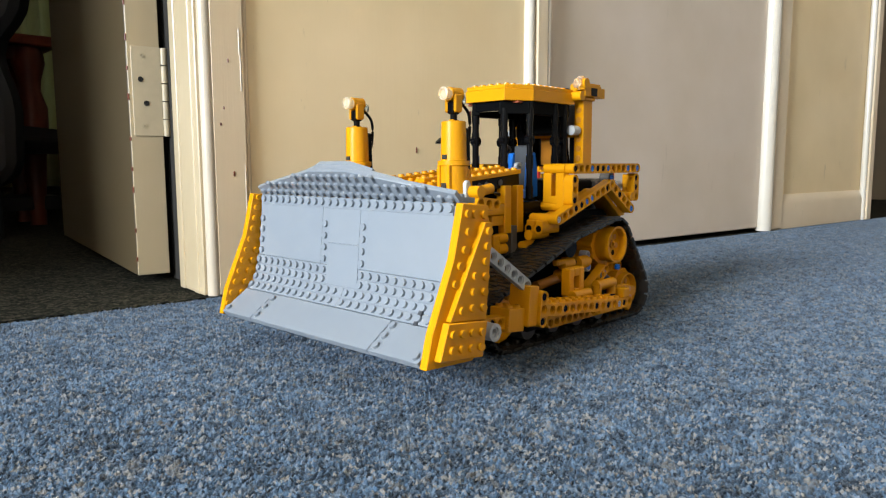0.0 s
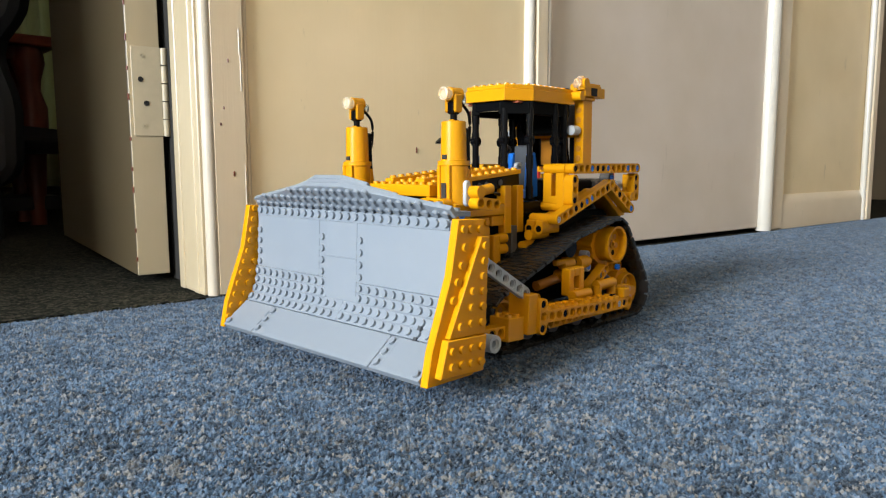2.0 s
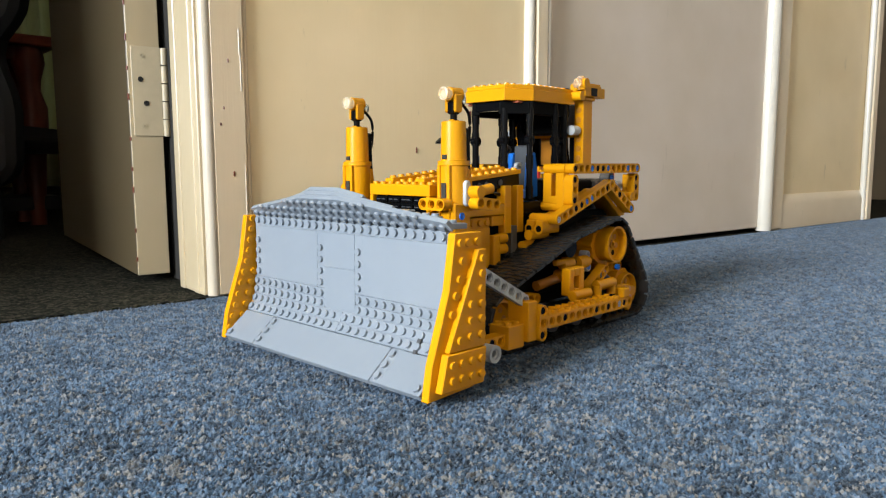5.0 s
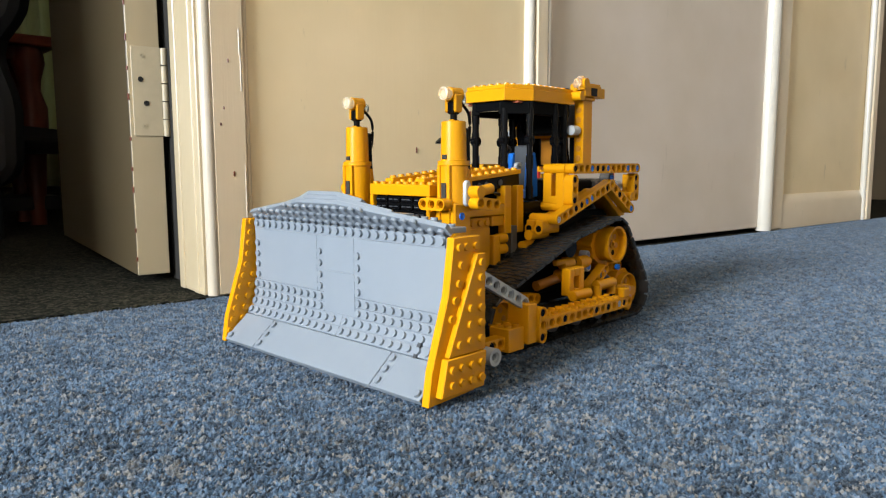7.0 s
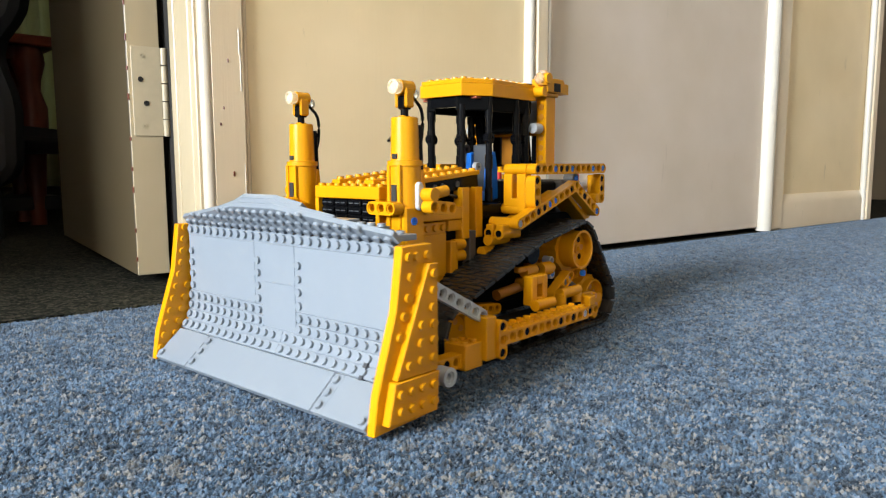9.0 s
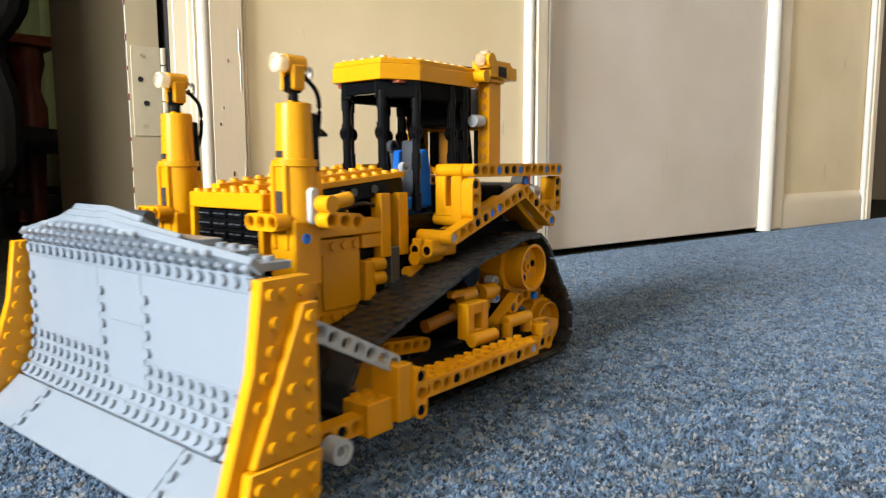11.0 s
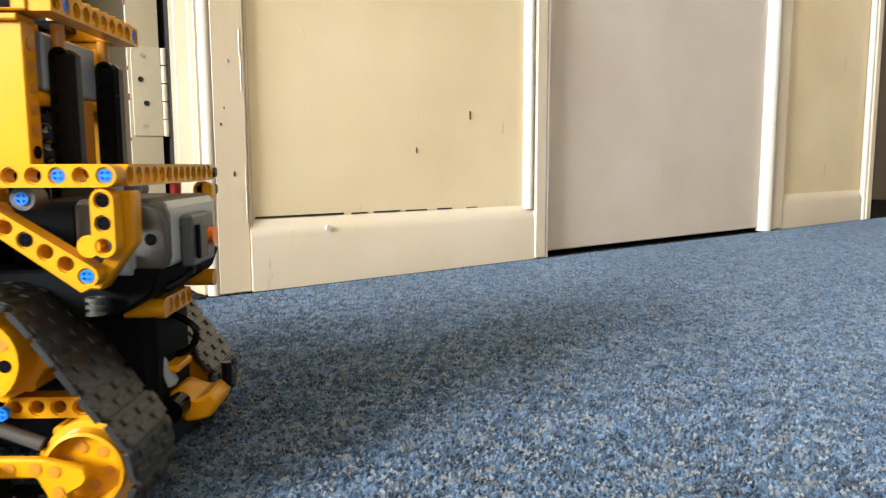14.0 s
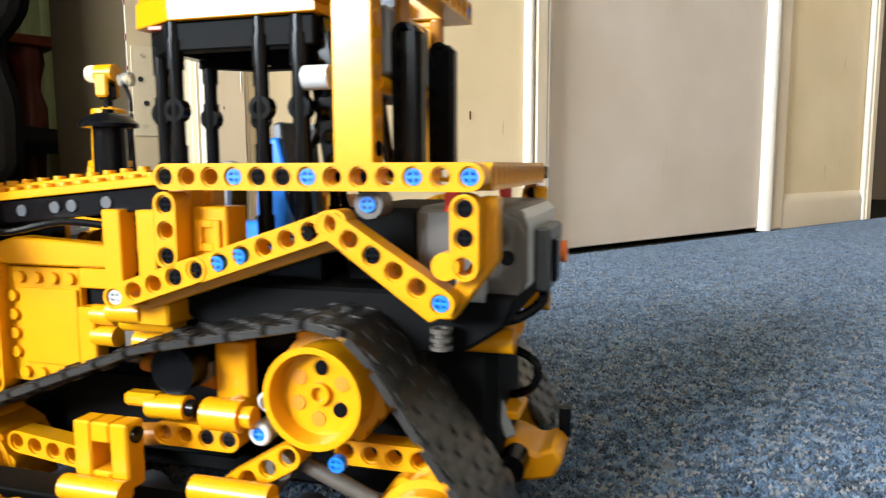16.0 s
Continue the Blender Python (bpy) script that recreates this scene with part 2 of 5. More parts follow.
def beam(bm, n, th=8.0, square=False, hz=4.0, skip=()):
    """A studless beam of n holes along +x, the holes along y; each hole has a counterbore and goes through."""
    S = 16
    for k in range(n):
        xc = 8.0 * k
        out, left, right = [], k == 0 and not square, k == n - 1 and not square
        for i in range(S):
            w = 2 * math.pi * i / S
            c, s = math.cos(w), math.sin(w)
            if (left and c < -1e-6) or (right and c > 1e-6):
                p = (4 * c, hz * s)
            else:
                q = 4 / max(abs(c), abs(s))
                p = (q * c, q * s * hz / 4)
            out.append((xc + p[0], p[1]))
        loops = []
        for r, y in ((0, -th / 2), (3.05, -th / 2), (3.05, -th / 2 + 0.9), (2.45, -th / 2 + 0.9), (2.45, th / 2 - 0.9), (3.05, th / 2 - 0.9), (3.05, th / 2), (0, th / 2)):
            pts = out if r == 0 else [(xc + r * math.cos(2 * math.pi * i / S), r * math.sin(2 * math.pi * i / S)) for i in range(S)]
            loops.append([bm.verts.new((x, y, z)) for x, z in pts])
        for p, q in zip(loops, loops[1:]):
            for i in range(S):
                j = (i + 1) % S
                bm.faces.new((p[i], p[j], q[j], q[i]))
        for i in range(S):
            j = (i + 1) % S
            xa, xb = out[i][0] - xc, out[j][0] - xc
            if (xa > 3.99 and xb > 3.99 and k < n - 1) or (xa < -3.99 and xb < -3.99 and k > 0):
                continue
            bm.faces.new((loops[0][j], loops[0][i], loops[-1][i], loops[-1][j]))
    bmesh.ops.remove_doubles(bm, verts=bm.verts, dist=0.01)
    bmesh.ops.recalc_face_normals(bm, faces=bm.faces)
    return bm


BEAMS = {}


def liftarm(parent, n, x, y, z, ang=0.0, material=None, th=8.0, square=False, name="liftarm", yaw=0.0, roll=0.0, label=""):
    """A beam whose first hole is at (x, y, z), rising by ang degrees along the machine."""
    material = material or YELLOW
    key = (n, th, square, material.name)
    m = at(x, y, z) @ pose(0, 0, 0, 0, 0, yaw) @ pose(0, 0, 0, 0, -ang, 0) @ pose(0, 0, 0, roll, 0, 0)
    if key in BEAMS:
        o = new(name, BEAMS[key])
        o.parent, o.matrix_basis = parent, m
    else:
        o = part(name, beam(bmesh.new(), n, th, square), material, parent, "", m)
        BEAMS[key] = o.data
    if label:
        tagged(o, label)
    return o


PINS = {}


def pin(parent, x, y, z, side=1, material=None, m=None):
    """The split end of a connector pin, showing in a hole on the side that faces y * side."""
    material = material or BLACK
    if material.name not in PINS:
        bm = lathe(bmesh.new(), [(2.4, -3.0), (2.4, -0.2), (1.7, -0.2), (1.7, -2.2), (0.01, -2.2)], axis="Y", seg=16)
        box(bm, -1.9, 1.9, -1.0, -0.3, -0.45, 0.45, 0)
        box(bm, -0.45, 0.45, -1.0, -0.32, -1.9, 1.9, 0)
        o = part("pin", bm, material, parent)
        PINS[material.name] = o.data
    else:
        o = new("pin", PINS[material.name])
        o.parent = parent
    o.matrix_basis = (m or Matrix()) @ at(x, y, z, 0, 0, 0 if side > 0 else 180)
    return o


# ---------------- the room ----------------
def fixed(name, bm, material, label="", category="", parent=None, kind="structure", m=None):
    """A piece of the setting, modelled in millimetres in the room's frame."""
    o = part(name, bm, material, parent, label, None if parent else (m or ROOM))
    if not parent:
        tagged(o, label, category, kind=kind)
    return o


B = lambda *a, **k: box(bmesh.new(), *a, **k)


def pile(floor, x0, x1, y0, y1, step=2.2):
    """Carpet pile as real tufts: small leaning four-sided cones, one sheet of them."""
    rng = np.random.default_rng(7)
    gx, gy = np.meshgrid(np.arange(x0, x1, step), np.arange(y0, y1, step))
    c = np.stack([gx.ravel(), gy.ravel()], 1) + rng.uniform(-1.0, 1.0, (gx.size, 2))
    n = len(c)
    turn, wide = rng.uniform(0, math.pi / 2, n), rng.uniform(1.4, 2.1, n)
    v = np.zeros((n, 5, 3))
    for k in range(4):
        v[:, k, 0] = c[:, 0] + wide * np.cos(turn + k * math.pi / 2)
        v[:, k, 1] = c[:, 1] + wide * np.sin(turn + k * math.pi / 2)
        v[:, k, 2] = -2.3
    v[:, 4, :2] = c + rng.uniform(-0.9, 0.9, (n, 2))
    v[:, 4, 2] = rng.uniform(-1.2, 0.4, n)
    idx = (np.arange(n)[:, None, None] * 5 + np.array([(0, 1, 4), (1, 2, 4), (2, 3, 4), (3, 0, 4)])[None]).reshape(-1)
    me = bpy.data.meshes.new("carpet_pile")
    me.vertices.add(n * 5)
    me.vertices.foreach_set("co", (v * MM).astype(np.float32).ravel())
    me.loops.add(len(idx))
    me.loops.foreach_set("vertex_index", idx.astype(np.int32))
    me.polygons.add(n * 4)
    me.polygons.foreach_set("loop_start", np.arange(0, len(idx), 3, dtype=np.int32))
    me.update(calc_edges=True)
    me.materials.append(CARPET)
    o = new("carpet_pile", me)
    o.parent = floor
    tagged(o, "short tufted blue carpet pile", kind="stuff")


def build_shell():
    # floor of this room, one sheet; the doorway's carpet, dimness put in its colour, butts on it at the wall line
    f = fixed("floor", B(-3600, 2600, -3100, 0, -30, -2, 0), CARPET, "blue flecked loop-pile carpet, worn and mottled", "carpet")
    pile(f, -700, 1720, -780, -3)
    fixed("floor_next_room", B(-3600, 2600, 0, 3400, -30, -2, 0), CARPET2, "olive brown flecked carpet, darkened for the dim next room", "carpet")
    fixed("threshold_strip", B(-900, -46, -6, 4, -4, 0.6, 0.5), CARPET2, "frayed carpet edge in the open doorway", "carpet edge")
    # walls closing the room
    fixed("wall_back", B(-3700, 2700, -3200, -3100, -30, 2500, 0), PLASTER, "plain plastered wall", "wall")
    fixed("wall_right", B(2600, 2700, -3100, 3400, -30, 2500, 0), PLASTER, "plain plastered wall", "wall")
    bm = bmesh.new()
    for y0, y1, z0, z1 in ((-3100, -1380, -30, 2500), (-60, 3400, -30, 2500), (-1380, -60, -30, 710), (-1380, -60, 1770, 2500)):
        box(bm, -3700, -3600, y0, y1, z0, z1, 0)
    fixed("wall_window", bm, PLASTER, "plastered wall with a window opening", "wall")
    fixed("ceiling", B(-3700, 2700, -3200, 3500, 2500, 2560, 0), CEILING, "plain white ceiling", "ceiling")
    bm = bmesh.new()
    for x0, x1, z0, z1 in ((-3700, -60, -30, 2500), (700, 2700, -30, 2500), (-60, 700, -30, 250), (-60, 700, 2050, 2500)):
        box(bm, x0, x1, 3400, 3500, z0, z1, 0)
    fixed("wall_far", bm, DIM, "plain wall of the next room, darkened for its dimness", "wall")
    # partition to the next room: left of the doorway, above it, and the panelled stretch
    bm = bmesh.new()
    box(bm, -3600, -960, 10, 110, 0, 2500, 0)
    box(bm, -960, -46, 10, 110, 2040, 2500, 0)
    box(bm, 6, 404, 4, 110, 0, 2500, 0)
    box(bm, 404, 1600, 60, 110, 2000, 2500, 0)
    box(bm, 1118, 1536, 8, 110, 0, 2500, 0)
    fixed("wall_partition", bm, PANEL, "cream painted panelled partition with scuffs", "wall")
    # near-black sheet carries the darkness of the gaps round the door
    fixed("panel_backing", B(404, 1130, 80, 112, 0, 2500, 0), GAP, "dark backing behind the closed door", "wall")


def build_joinery():
    # skirting with a rounded, dusty top edge
    def skirt(x0, x1, hgt, y, name, label):
        prof = [(y, 0), (y, hgt - 20), (y + 2, hgt - 12), (y + 6, hgt - 4), (y + 9, hgt), (9, hgt), (9, 0)]
        bm = bmesh.new()
        lo = [bm.verts.new((x0, a, b)) for a, b in prof]
        hi = [bm.verts.new((x1, a, b)) for a, b in prof]
        bm.faces.new(lo)
        bm.faces.new(hi[::-1])
        for i in range(len(prof)):
            j = (i + 1) % len(prof)
            bm.faces.new((lo[i], hi[i], hi[j], lo[j]))
        bmesh.ops.recalc_face_normals(bm, faces=bm.faces)
        return fixed(name, bm, CREAM, label, "skirting board")

    sk = skirt(4, 417, 76, -4, "baseboard", "cream gloss-painted skirting board, scuffed along the top")
    fixed("screw_head", rod(bmesh.new(), (93, -6, 62), (93, -2, 62), 3.2, 2.6, 14), WHITE, "", parent=None, m=ROOM, kind="structure")
    skirt(1122, 1512, 69, -2, "baseboard", "cream skirting board under the end panel")
    # dark crack between skirting and panel
    for x0, x1, hh in ((12, 118, 1.9), (128, 150, 1.2), (158, 196, 1.5), (204, 236, 1.1), (252, 276, 1.3), (300, 318, 0.8)):
        fixed("skirting_gap", B(x0, x1, 3.2, 5, 75.4, 75.6 + hh, 0), GAP, "dark crack above the skirting board", "gap")
    # post between panel and door: bright rounded edge, flat face
    bm = bmesh.new()
    box(bm, 417, 438.5, -6, 70, 0, 2100, 2)
    fixed("door_post", bm, CREAM, "cream painted door post beside the closed door", "door post")
    fixed("post_bead", rod(bmesh.new(), (409.5, 3, 70), (409.5, 3, 2100), 8, 8, 20), WHITE, "rounded white-painted bead along the door post", "trim")
    fixed("post_bead_inner", rod(bmesh.new(), (442.4, -1.5, 0), (442.4, -1.5, 2100), 3.6, seg=16), WHITE, "thin white edge of the door post", "trim")
    # closed door with its gap at the floor
    d = fixed("door_1", B(447, 1052, 10, 50, 6, 2000, 1.5), DOOR, "closed mushroom-grey flush door, gap at the floor", "door")
    bm = bmesh.new()
    box(bm, 449, 458, 11, 13.8, 166, 240, 0.8)
    for k in range(3):
        rod(bm, (450.5, 3, 166 + 24.8 * k), (450.5, 3, 190 + 24.8 * k), 3.4, seg=12)
    box(bm, 448.5, 452, 3, 13, 166, 240, 0.4)
    fixed("hinge", bm, CREAM, "painted butt hinge", parent=d)
    d.children[0].matrix_basis = Matrix()
    # post on the far side of the door
    bm = rod(bmesh.new(), (1066, 6, 0), (1066, 6, 2100), 15, seg=24)
    fixed("door_post", bm, WHITE, "rounded off-white door post", "door post")
    fixed("door_post", B(1078, 1122, -4, 70, 0, 2100, 3), CREAM, "flat cream post beside the end panel", "door post")
    # end post and what lies past it
    fixed("end_post", B(1512, 1536, -10, 90, 0, 2100, 2), CREAM, "cream post at the end of the partition", "door post")
    fixed("end_bead", rod(bmesh.new(), (1508, 0, 0), (1508, 0, 2100), 7, seg=18), WHITE, "white bead on the end post", "trim")
    # casing of the open doorway: stepped mouldings, worn
    bm = bmesh.new()
    box(bm, -31, 4, -2, 60, 0, 2080, 1.5)
    box(bm, 3.2, 9, 0, 10, 0, 2080, 2)
    fixed("door_casing", bm, CASING, "worn cream door casing with chipped stepped moulding", "door casing")
    fixed("casing_bead", rod(bmesh.new(), (-34, 4, 0), (-34, 4, 2080), 6.5, seg=20), BEAD, "bright rounded moulding on the door casing", "trim")
    bm = bmesh.new()
    box(bm, -43, -36, 8, 78, 0, 2060, 1)
    box(bm, -44.2, -42, 20, 34, 0, 2060, 0.9)
    box(bm, -44.6, -42, 62, 77, 0, 2060, 1.0)
    fixed("door_jamb", bm, CREAM_WORN_SHADED, "worn painted jamb of the open doorway, darkened for shade", "door jamb")
    bm = bmesh.new()
    box(bm, -960, -890, -4, 120, 0, 2060, 2)
    box(bm, -960, -40, -4, 120, 2040, 2120, 2)
    fixed("door_frame_rest", bm, CREAM_WORN_SHADED, "far jamb and head of the open doorway", "door frame")
    # solid strip added in the recess, its shade put in as colour
    fixed("hinge_shadow_gap", B(-29, -22, 78.5, 150, 0, 2040, 0), GAP, "dark sheet standing for the shade beside the hinged edge", "gap")
    # the open door: its hinged edge faces the room
    m = ROOM @ at(-36, 139, 0, 0, 0, -3)
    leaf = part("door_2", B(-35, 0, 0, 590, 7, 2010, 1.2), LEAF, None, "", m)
    tagged(leaf, "open taupe door, face darkened for the dim room, seen along its chipped edge", "door", kind="structure")
    part("door_edge", B(-34.6, -0.4, -1.4, 3, 7.5, 2009, 0.5), CREAM_WORN_SHADED, leaf, "cream painted hinge edge with chips")
    bm = bmesh.new()
    box(bm, -31, 0, -2.6, -1, 164, 262, 0.4)
    plate = part("hinge", bm, STEEL, leaf, "painted-over steel butt hinge")
    bm = bmesh.new()
    for k in range(5):
        rod(bm, (4, -1, 164 + k * 19.7), (4, -1, 182.6 + k * 19.7), 4.2, seg=14)
    part("knuckle", bm, STEEL, plate)
    for sx, sz in ((-20, 252), (-22, 226), (-17, 200), (-20, 175)):
        part("screw", lathe(bmesh.new(), [(2.6, -2.5), (3.0, -3.2), (1.3, -3.3), (1.0, -2.7), (0.01, -2.7)], (sx, 0, sz), "Y", 12), GAP if 190 < sz < 240 else STEEL, plate)
    random.seed(4)
    for k in range(9):
        z = 20 + k * 34 + random.random() * 14
        part("chip", B(-36.0, -34.2, -1.8, 1.2 + random.random() * 2, z, z + 3 + 5 * random.random(), 0.4), WOOD, leaf)
    for x, z, w, hgt in ((-2, 240, 1.6, 26), (-1, 205, 1.2, 40), (-12, 120, 2, 5), (-24, 170, 2.2, 3), (-14, 232, 1.4, 4), (0.5, 72, 1, 60), (-20, 186, 1.5, 3)):
        fixed("paint_chip", B(x, x + w, -2.5, 0, z, z + hgt, 0.4), WOOD if hgt < 10 else BEAD, "chip in the casing's paint", "scar")
    # scars on the panel
    fixed("wall_scar", B(305, 308, 3.0, 4.8, 188, 199, 1), WOOD, "chipped gouge in the panel paint", "scar")
    fixed("wall_scar", B(220, 222, 3.2, 4.8, 145, 152, 0.8), WOOD, "small chip in the panel paint", "scar")


build_shell()
build_joinery()


# ---------------- things in the next room and past the partition ----------------
def thing(name, label, category, m, group=""):
    o = new(name)
    o.matrix_basis = m
    return tagged(o, label, category, group)


def build_side_table():
    t = thing("side_table", "dark red-brown wooden side table with curved legs", "table", ROOM @ at(-236, 1200, -2, 0, 0, 4))
    part("tabletop", B(-270, 270, -110, 110, 395, 418, 4), WOOD, t)
    part("apron", B(-235, 235, -85, 85, 365, 395, 2), WOOD, t)
    for sx in (-1, 1):
        for sy in (-1, 1):
            prof = [(30, 395), (34, 360), (24, 325), (22, 300), (34, 262), (33, 215), (24, 150), (20, 80), (17, 0)]
            bm = lathe(bmesh.new(), prof, (215 * sx, 70 * sy, 0), "Z", 16)
            part("leg", bm, WOOD, t)
    part("shelf", B(-290, 260, -85, 85, 34, 66, 3), EBONY, t, "black low shelf under the table")


def build_armchair():
    c = thing("armchair", "black upholstered chair in the dark next room", "chair", pose(-0.89, 1.27, -0.002, 0, 0, 4))
    out = [(-170, 95), (98, 95), (132, 128), (136, 238), (128, 274), (114, 308), (112, 344), (126, 364), (148, 388), (160, 418), (166, 470), (150, 610), (-170, 640)]
    part("backrest", prism(bmesh.new(), out, -24, 30, 14), EBONY, c)
    part("seat", B(-200, 96, 34, 360, 160, 212, 22), EBONY, c)
    for x in (-180, 70):
        for y in (10, 330):
            part("leg", B(x - 15, x + 15, y - 15, y + 15, 0, 170, 4), EBONY, c)


def build_curtain():
    bm = bmesh.new()
    n = 90
    lo, hi = [], []
    for i in range(n + 1):
        x = -120 + 900 * i / n
        y = 3340 + 26 * math.sin(i * 0.9) + 9 * math.sin(i * 2.3)
        lo.append(bm.verts.new((x, y, 30)))
        hi.append(bm.verts.new((x, y, 2200)))
    for i in range(n):
        bm.faces.new((lo[i], lo[i + 1], hi[i + 1], hi[i]))
    o = part("curtain", bm, CURTAIN, None, "", ROOM)
    s = o.modifiers.new("thick", "SOLIDIFY")
    s.thickness = 0.004
    tagged(o, "pale yellow-green curtain in folds", "curtain")


def build_cabinet():
    c = thing("pine_cabinet", "orange-brown pine cabinet standing on a dark plinth", "cabinet", ROOM @ at(1790, 300, 0))
    part("plinth", B(-160, 160, -120, 120, 0, 90, 3), EBONY, c)
    b = part("body", B(-170, 170, -130, 130, 90, 900, 5), ORWOOD, c)
    part("door", B(-178, -170, -110, 110, 110, 880, 2), ORWOOD, b)
    part("knob", rod(bmesh.new(), (-196, 70, 240), (-178, 70, 240), 11, 8, 14), ORWOOD, b)


build_side_table()
build_armchair()
build_curtain()
build_cabinet()


# ---------------- the toy bulldozer (x forward, y to its left, z up) ----------------
dozer = thing("toy_bulldozer", "yellow plastic brick-built bulldozer with grey blade on carpet", "toy bulldozer", Matrix())
PIVOT = (33.2, 0.0, 25.9)


def build_blade():
    """The blade with its push arms: one lifting part that turns about the arms' rear pins."""
    px, pz = PIVOT[0], PIVOT[2]
    # curved grey mouldboard
    prof = [(221, 90), (219, 46), (222, 31), (228, 18), (247.0, 1.8), (243, 1.5), (220, 14), (214, 30), (212, 46), (213, 90)]
    bm = prism(bmesh.new(), [(x - px, z - pz) for x, z in prof], -103, 103, 0.3)
    blade = part("mouldboard", bm, GREY, dozer, "light grey studded mouldboard of flat plates", at(*PIVOT))

    def sub(name, bm, material, label=""):
        bmesh.ops.translate(bm, vec=(-px, 0, -pz), verts=bm.verts)
        return part(name, bm, material, blade, label)

    # upper smooth tiles, with joints between, and their columns of studs
    tiles = [(-93, -23.9, 46.2, 84.3), (-16.1, 16.1, 61.1, 84.3), (-16.1, 16.1, 33.5, 61.0), (23.9, 99.5, 46.2, 84.3)]
    for y0, y1, z0, z1 in tiles:
        sub("tile", box(bmesh.new(), 218, 221.9, y0, y1, z0, z1, 0.12), GREY)
    for yc in (-97, -20, 20):
        bm = box(bmesh.new(), 218, 221.7, yc - 3.85, yc + 3.85, 46.2, 84.3, 0.12)
        studs(bm, [(221.6, yc, 50 + 8 * k * 0.98) for k in range(4)], (1, 0, 0))
        sub("stud_strip", bm, GREY)
    # top row, then the overhanging top with three rows
    bm = box(bmesh.new(), 218, 221.8, -101, 97, 84.4, 91.6, 0.12)
    studs(bm, [(221.8, -97 + 8 * k, 88.2) for k in range(25)], (1, 0, 0))
    sub("stud_strip", bm, GREY, "row of studs along the upper edge")
    # overhanging crown: leaning wedge plates that rise to the middle, studs on the underside
    lean = radians(50)
    mm = Matrix.Translation((220.4, 0, 91.4)) @ Matrix.Rotation(lean, 4, "Y")
    for k, (wide, flat, low, high) in enumerate(((101, 20, 7.5, 24.5), (58, 17, 13, 24.5), (33, 15, 18, 24.5))):
        x1 = -3.3 * k
        pts = [(-wide, 0.2 + 2 * k), (wide, 0.2 + 2 * k), (wide, low), (flat, high), (-flat, high), (-wide, low)]
        bm = bmesh.new()
        lo = [bm.verts.new(mm @ Vector((x1, y, hh))) for y, hh in pts]
        hi = [bm.verts.new(mm @ Vector((x1 - 3.2, y, hh))) for y, hh in pts]
        fs = [bm.faces.new(lo), bm.faces.new(hi[::-1])]
        for q in range(6):
            fs.append(bm.faces.new((lo[q], hi[q], hi[(q + 1) % 6], lo[(q + 1) % 6])))
        bmesh.ops.recalc_face_normals(bm, faces=fs)
        bmesh.ops.bevel(bm, geom=list({e for f in fs for e in f.edges}), offset=0.3, segments=1, affect="EDGES")
        if k == 0:
            for r, half in ((0, 96), (1, 80), (2, 40)):
                studs(bm, [mm @ Vector((0, y, 4 + 8 * r)) for y in np.arange(-half, half + 1, 8)], mm.to_3x3() @ Vector((1, 0, 0)))
        sub("crown_plate", bm, GREY, "leaning grey wedge plate of the blade's crown")
    # stepped flat plates behind the crown
    for k, (y0, y1, z) in enumerate(((-100, 98, 95.5), (-84, 80, 98.6), (-62, 58, 101.6))):
        bm = box(bmesh.new(), 205 + k * 1.5, 221.5 - 2 * k, y0, y1, z - 3.1, z, 0.3)
        if k < 2:
            y2, y3 = (-84, 80) if k == 0 else (-62, 58)
            studs(bm, [(211, y, z) for y in (*np.arange(y0 + 4, y2, 8), *np.arange(y3 + 4, y1, 8))])
        sub("top_plate", bm, GREY)
    # sloping rows of studs under the tiles
    for zc, xc, y0, y1, tilt in ((42.6, 221.4, -100, 100, 0), (36, 221.9, -100, 100, -8), (29.5, 223.6, -100, 100, -20), (23.2, 227.2, -100, 100, -34)):
        mm = Matrix.Translation((xc, 0, zc)) @ Matrix.Rotation(radians(tilt), 4, "Y")
        spans = ((y0 - 4, -16), (16, y1 + 4)) if zc > 34 else ((y0 - 4, 4), (4.3, y1 + 4))
        for ya, yb in spans:
            bm = box(bmesh.new(), -4, 0, ya, yb, -3.3, 3.3, 0.25, mm)
            ys = np.arange(ya + 4, yb - 2, 8)
            studs(bm, [mm @ Vector((0, y, 0)) for y in ys], mm.to_3x3() @ Vector((1, 0, 0)), 2.3)
            sub("stud_strip", bm, GREY, "row of studs across the curve of the blade")
    # cutting edge: smooth sloped plates with stud columns at their joints
    mm = Matrix.Translation((229.3, 0, 19.3)) @ Matrix.Rotation(radians(41), 4, "Y")
    for ya, yb in ((-103, -66), (-57.5, 60.5), (69, 103)):
        sub("edge_plate", box(bmesh.new(), 0, 24.6, ya, yb, -3.2, 1.2, 0.25, mm), GREY)
    for yc in (-61.8, 64.8):
        bm = box(bmesh.new(), 0, 24.4, yc - 4, yc + 4, -3.2, 0.8, 0.25, mm)
        studs(bm, [mm @ Vector((4.2 + 8 * k, yc, 0.8)) for k in range(3)], mm.to_3x3() @ Vector((0, 0, 1)))
        sub("stud_strip", bm, GREY)
    for yc in (-99, 99):
        bm = bmesh.new()
        studs(bm, [mm @ Vector((21, yc, 1.2))], mm.to_3x3() @ Vector((0, 0, 1)))
        sub("stud", bm, GREY)
    sub("slot", box(bmesh.new(), -4, 0.7, 78.6, 81.4, -7, 3.4, 0.2, Matrix.Translation((226.5, 0, 25.5)) @ Matrix.Rotation(radians(-30), 4, "Y")), DARK, "dark slot between plates")
    # dark couplings behind the top edge
    bm = bmesh.new()
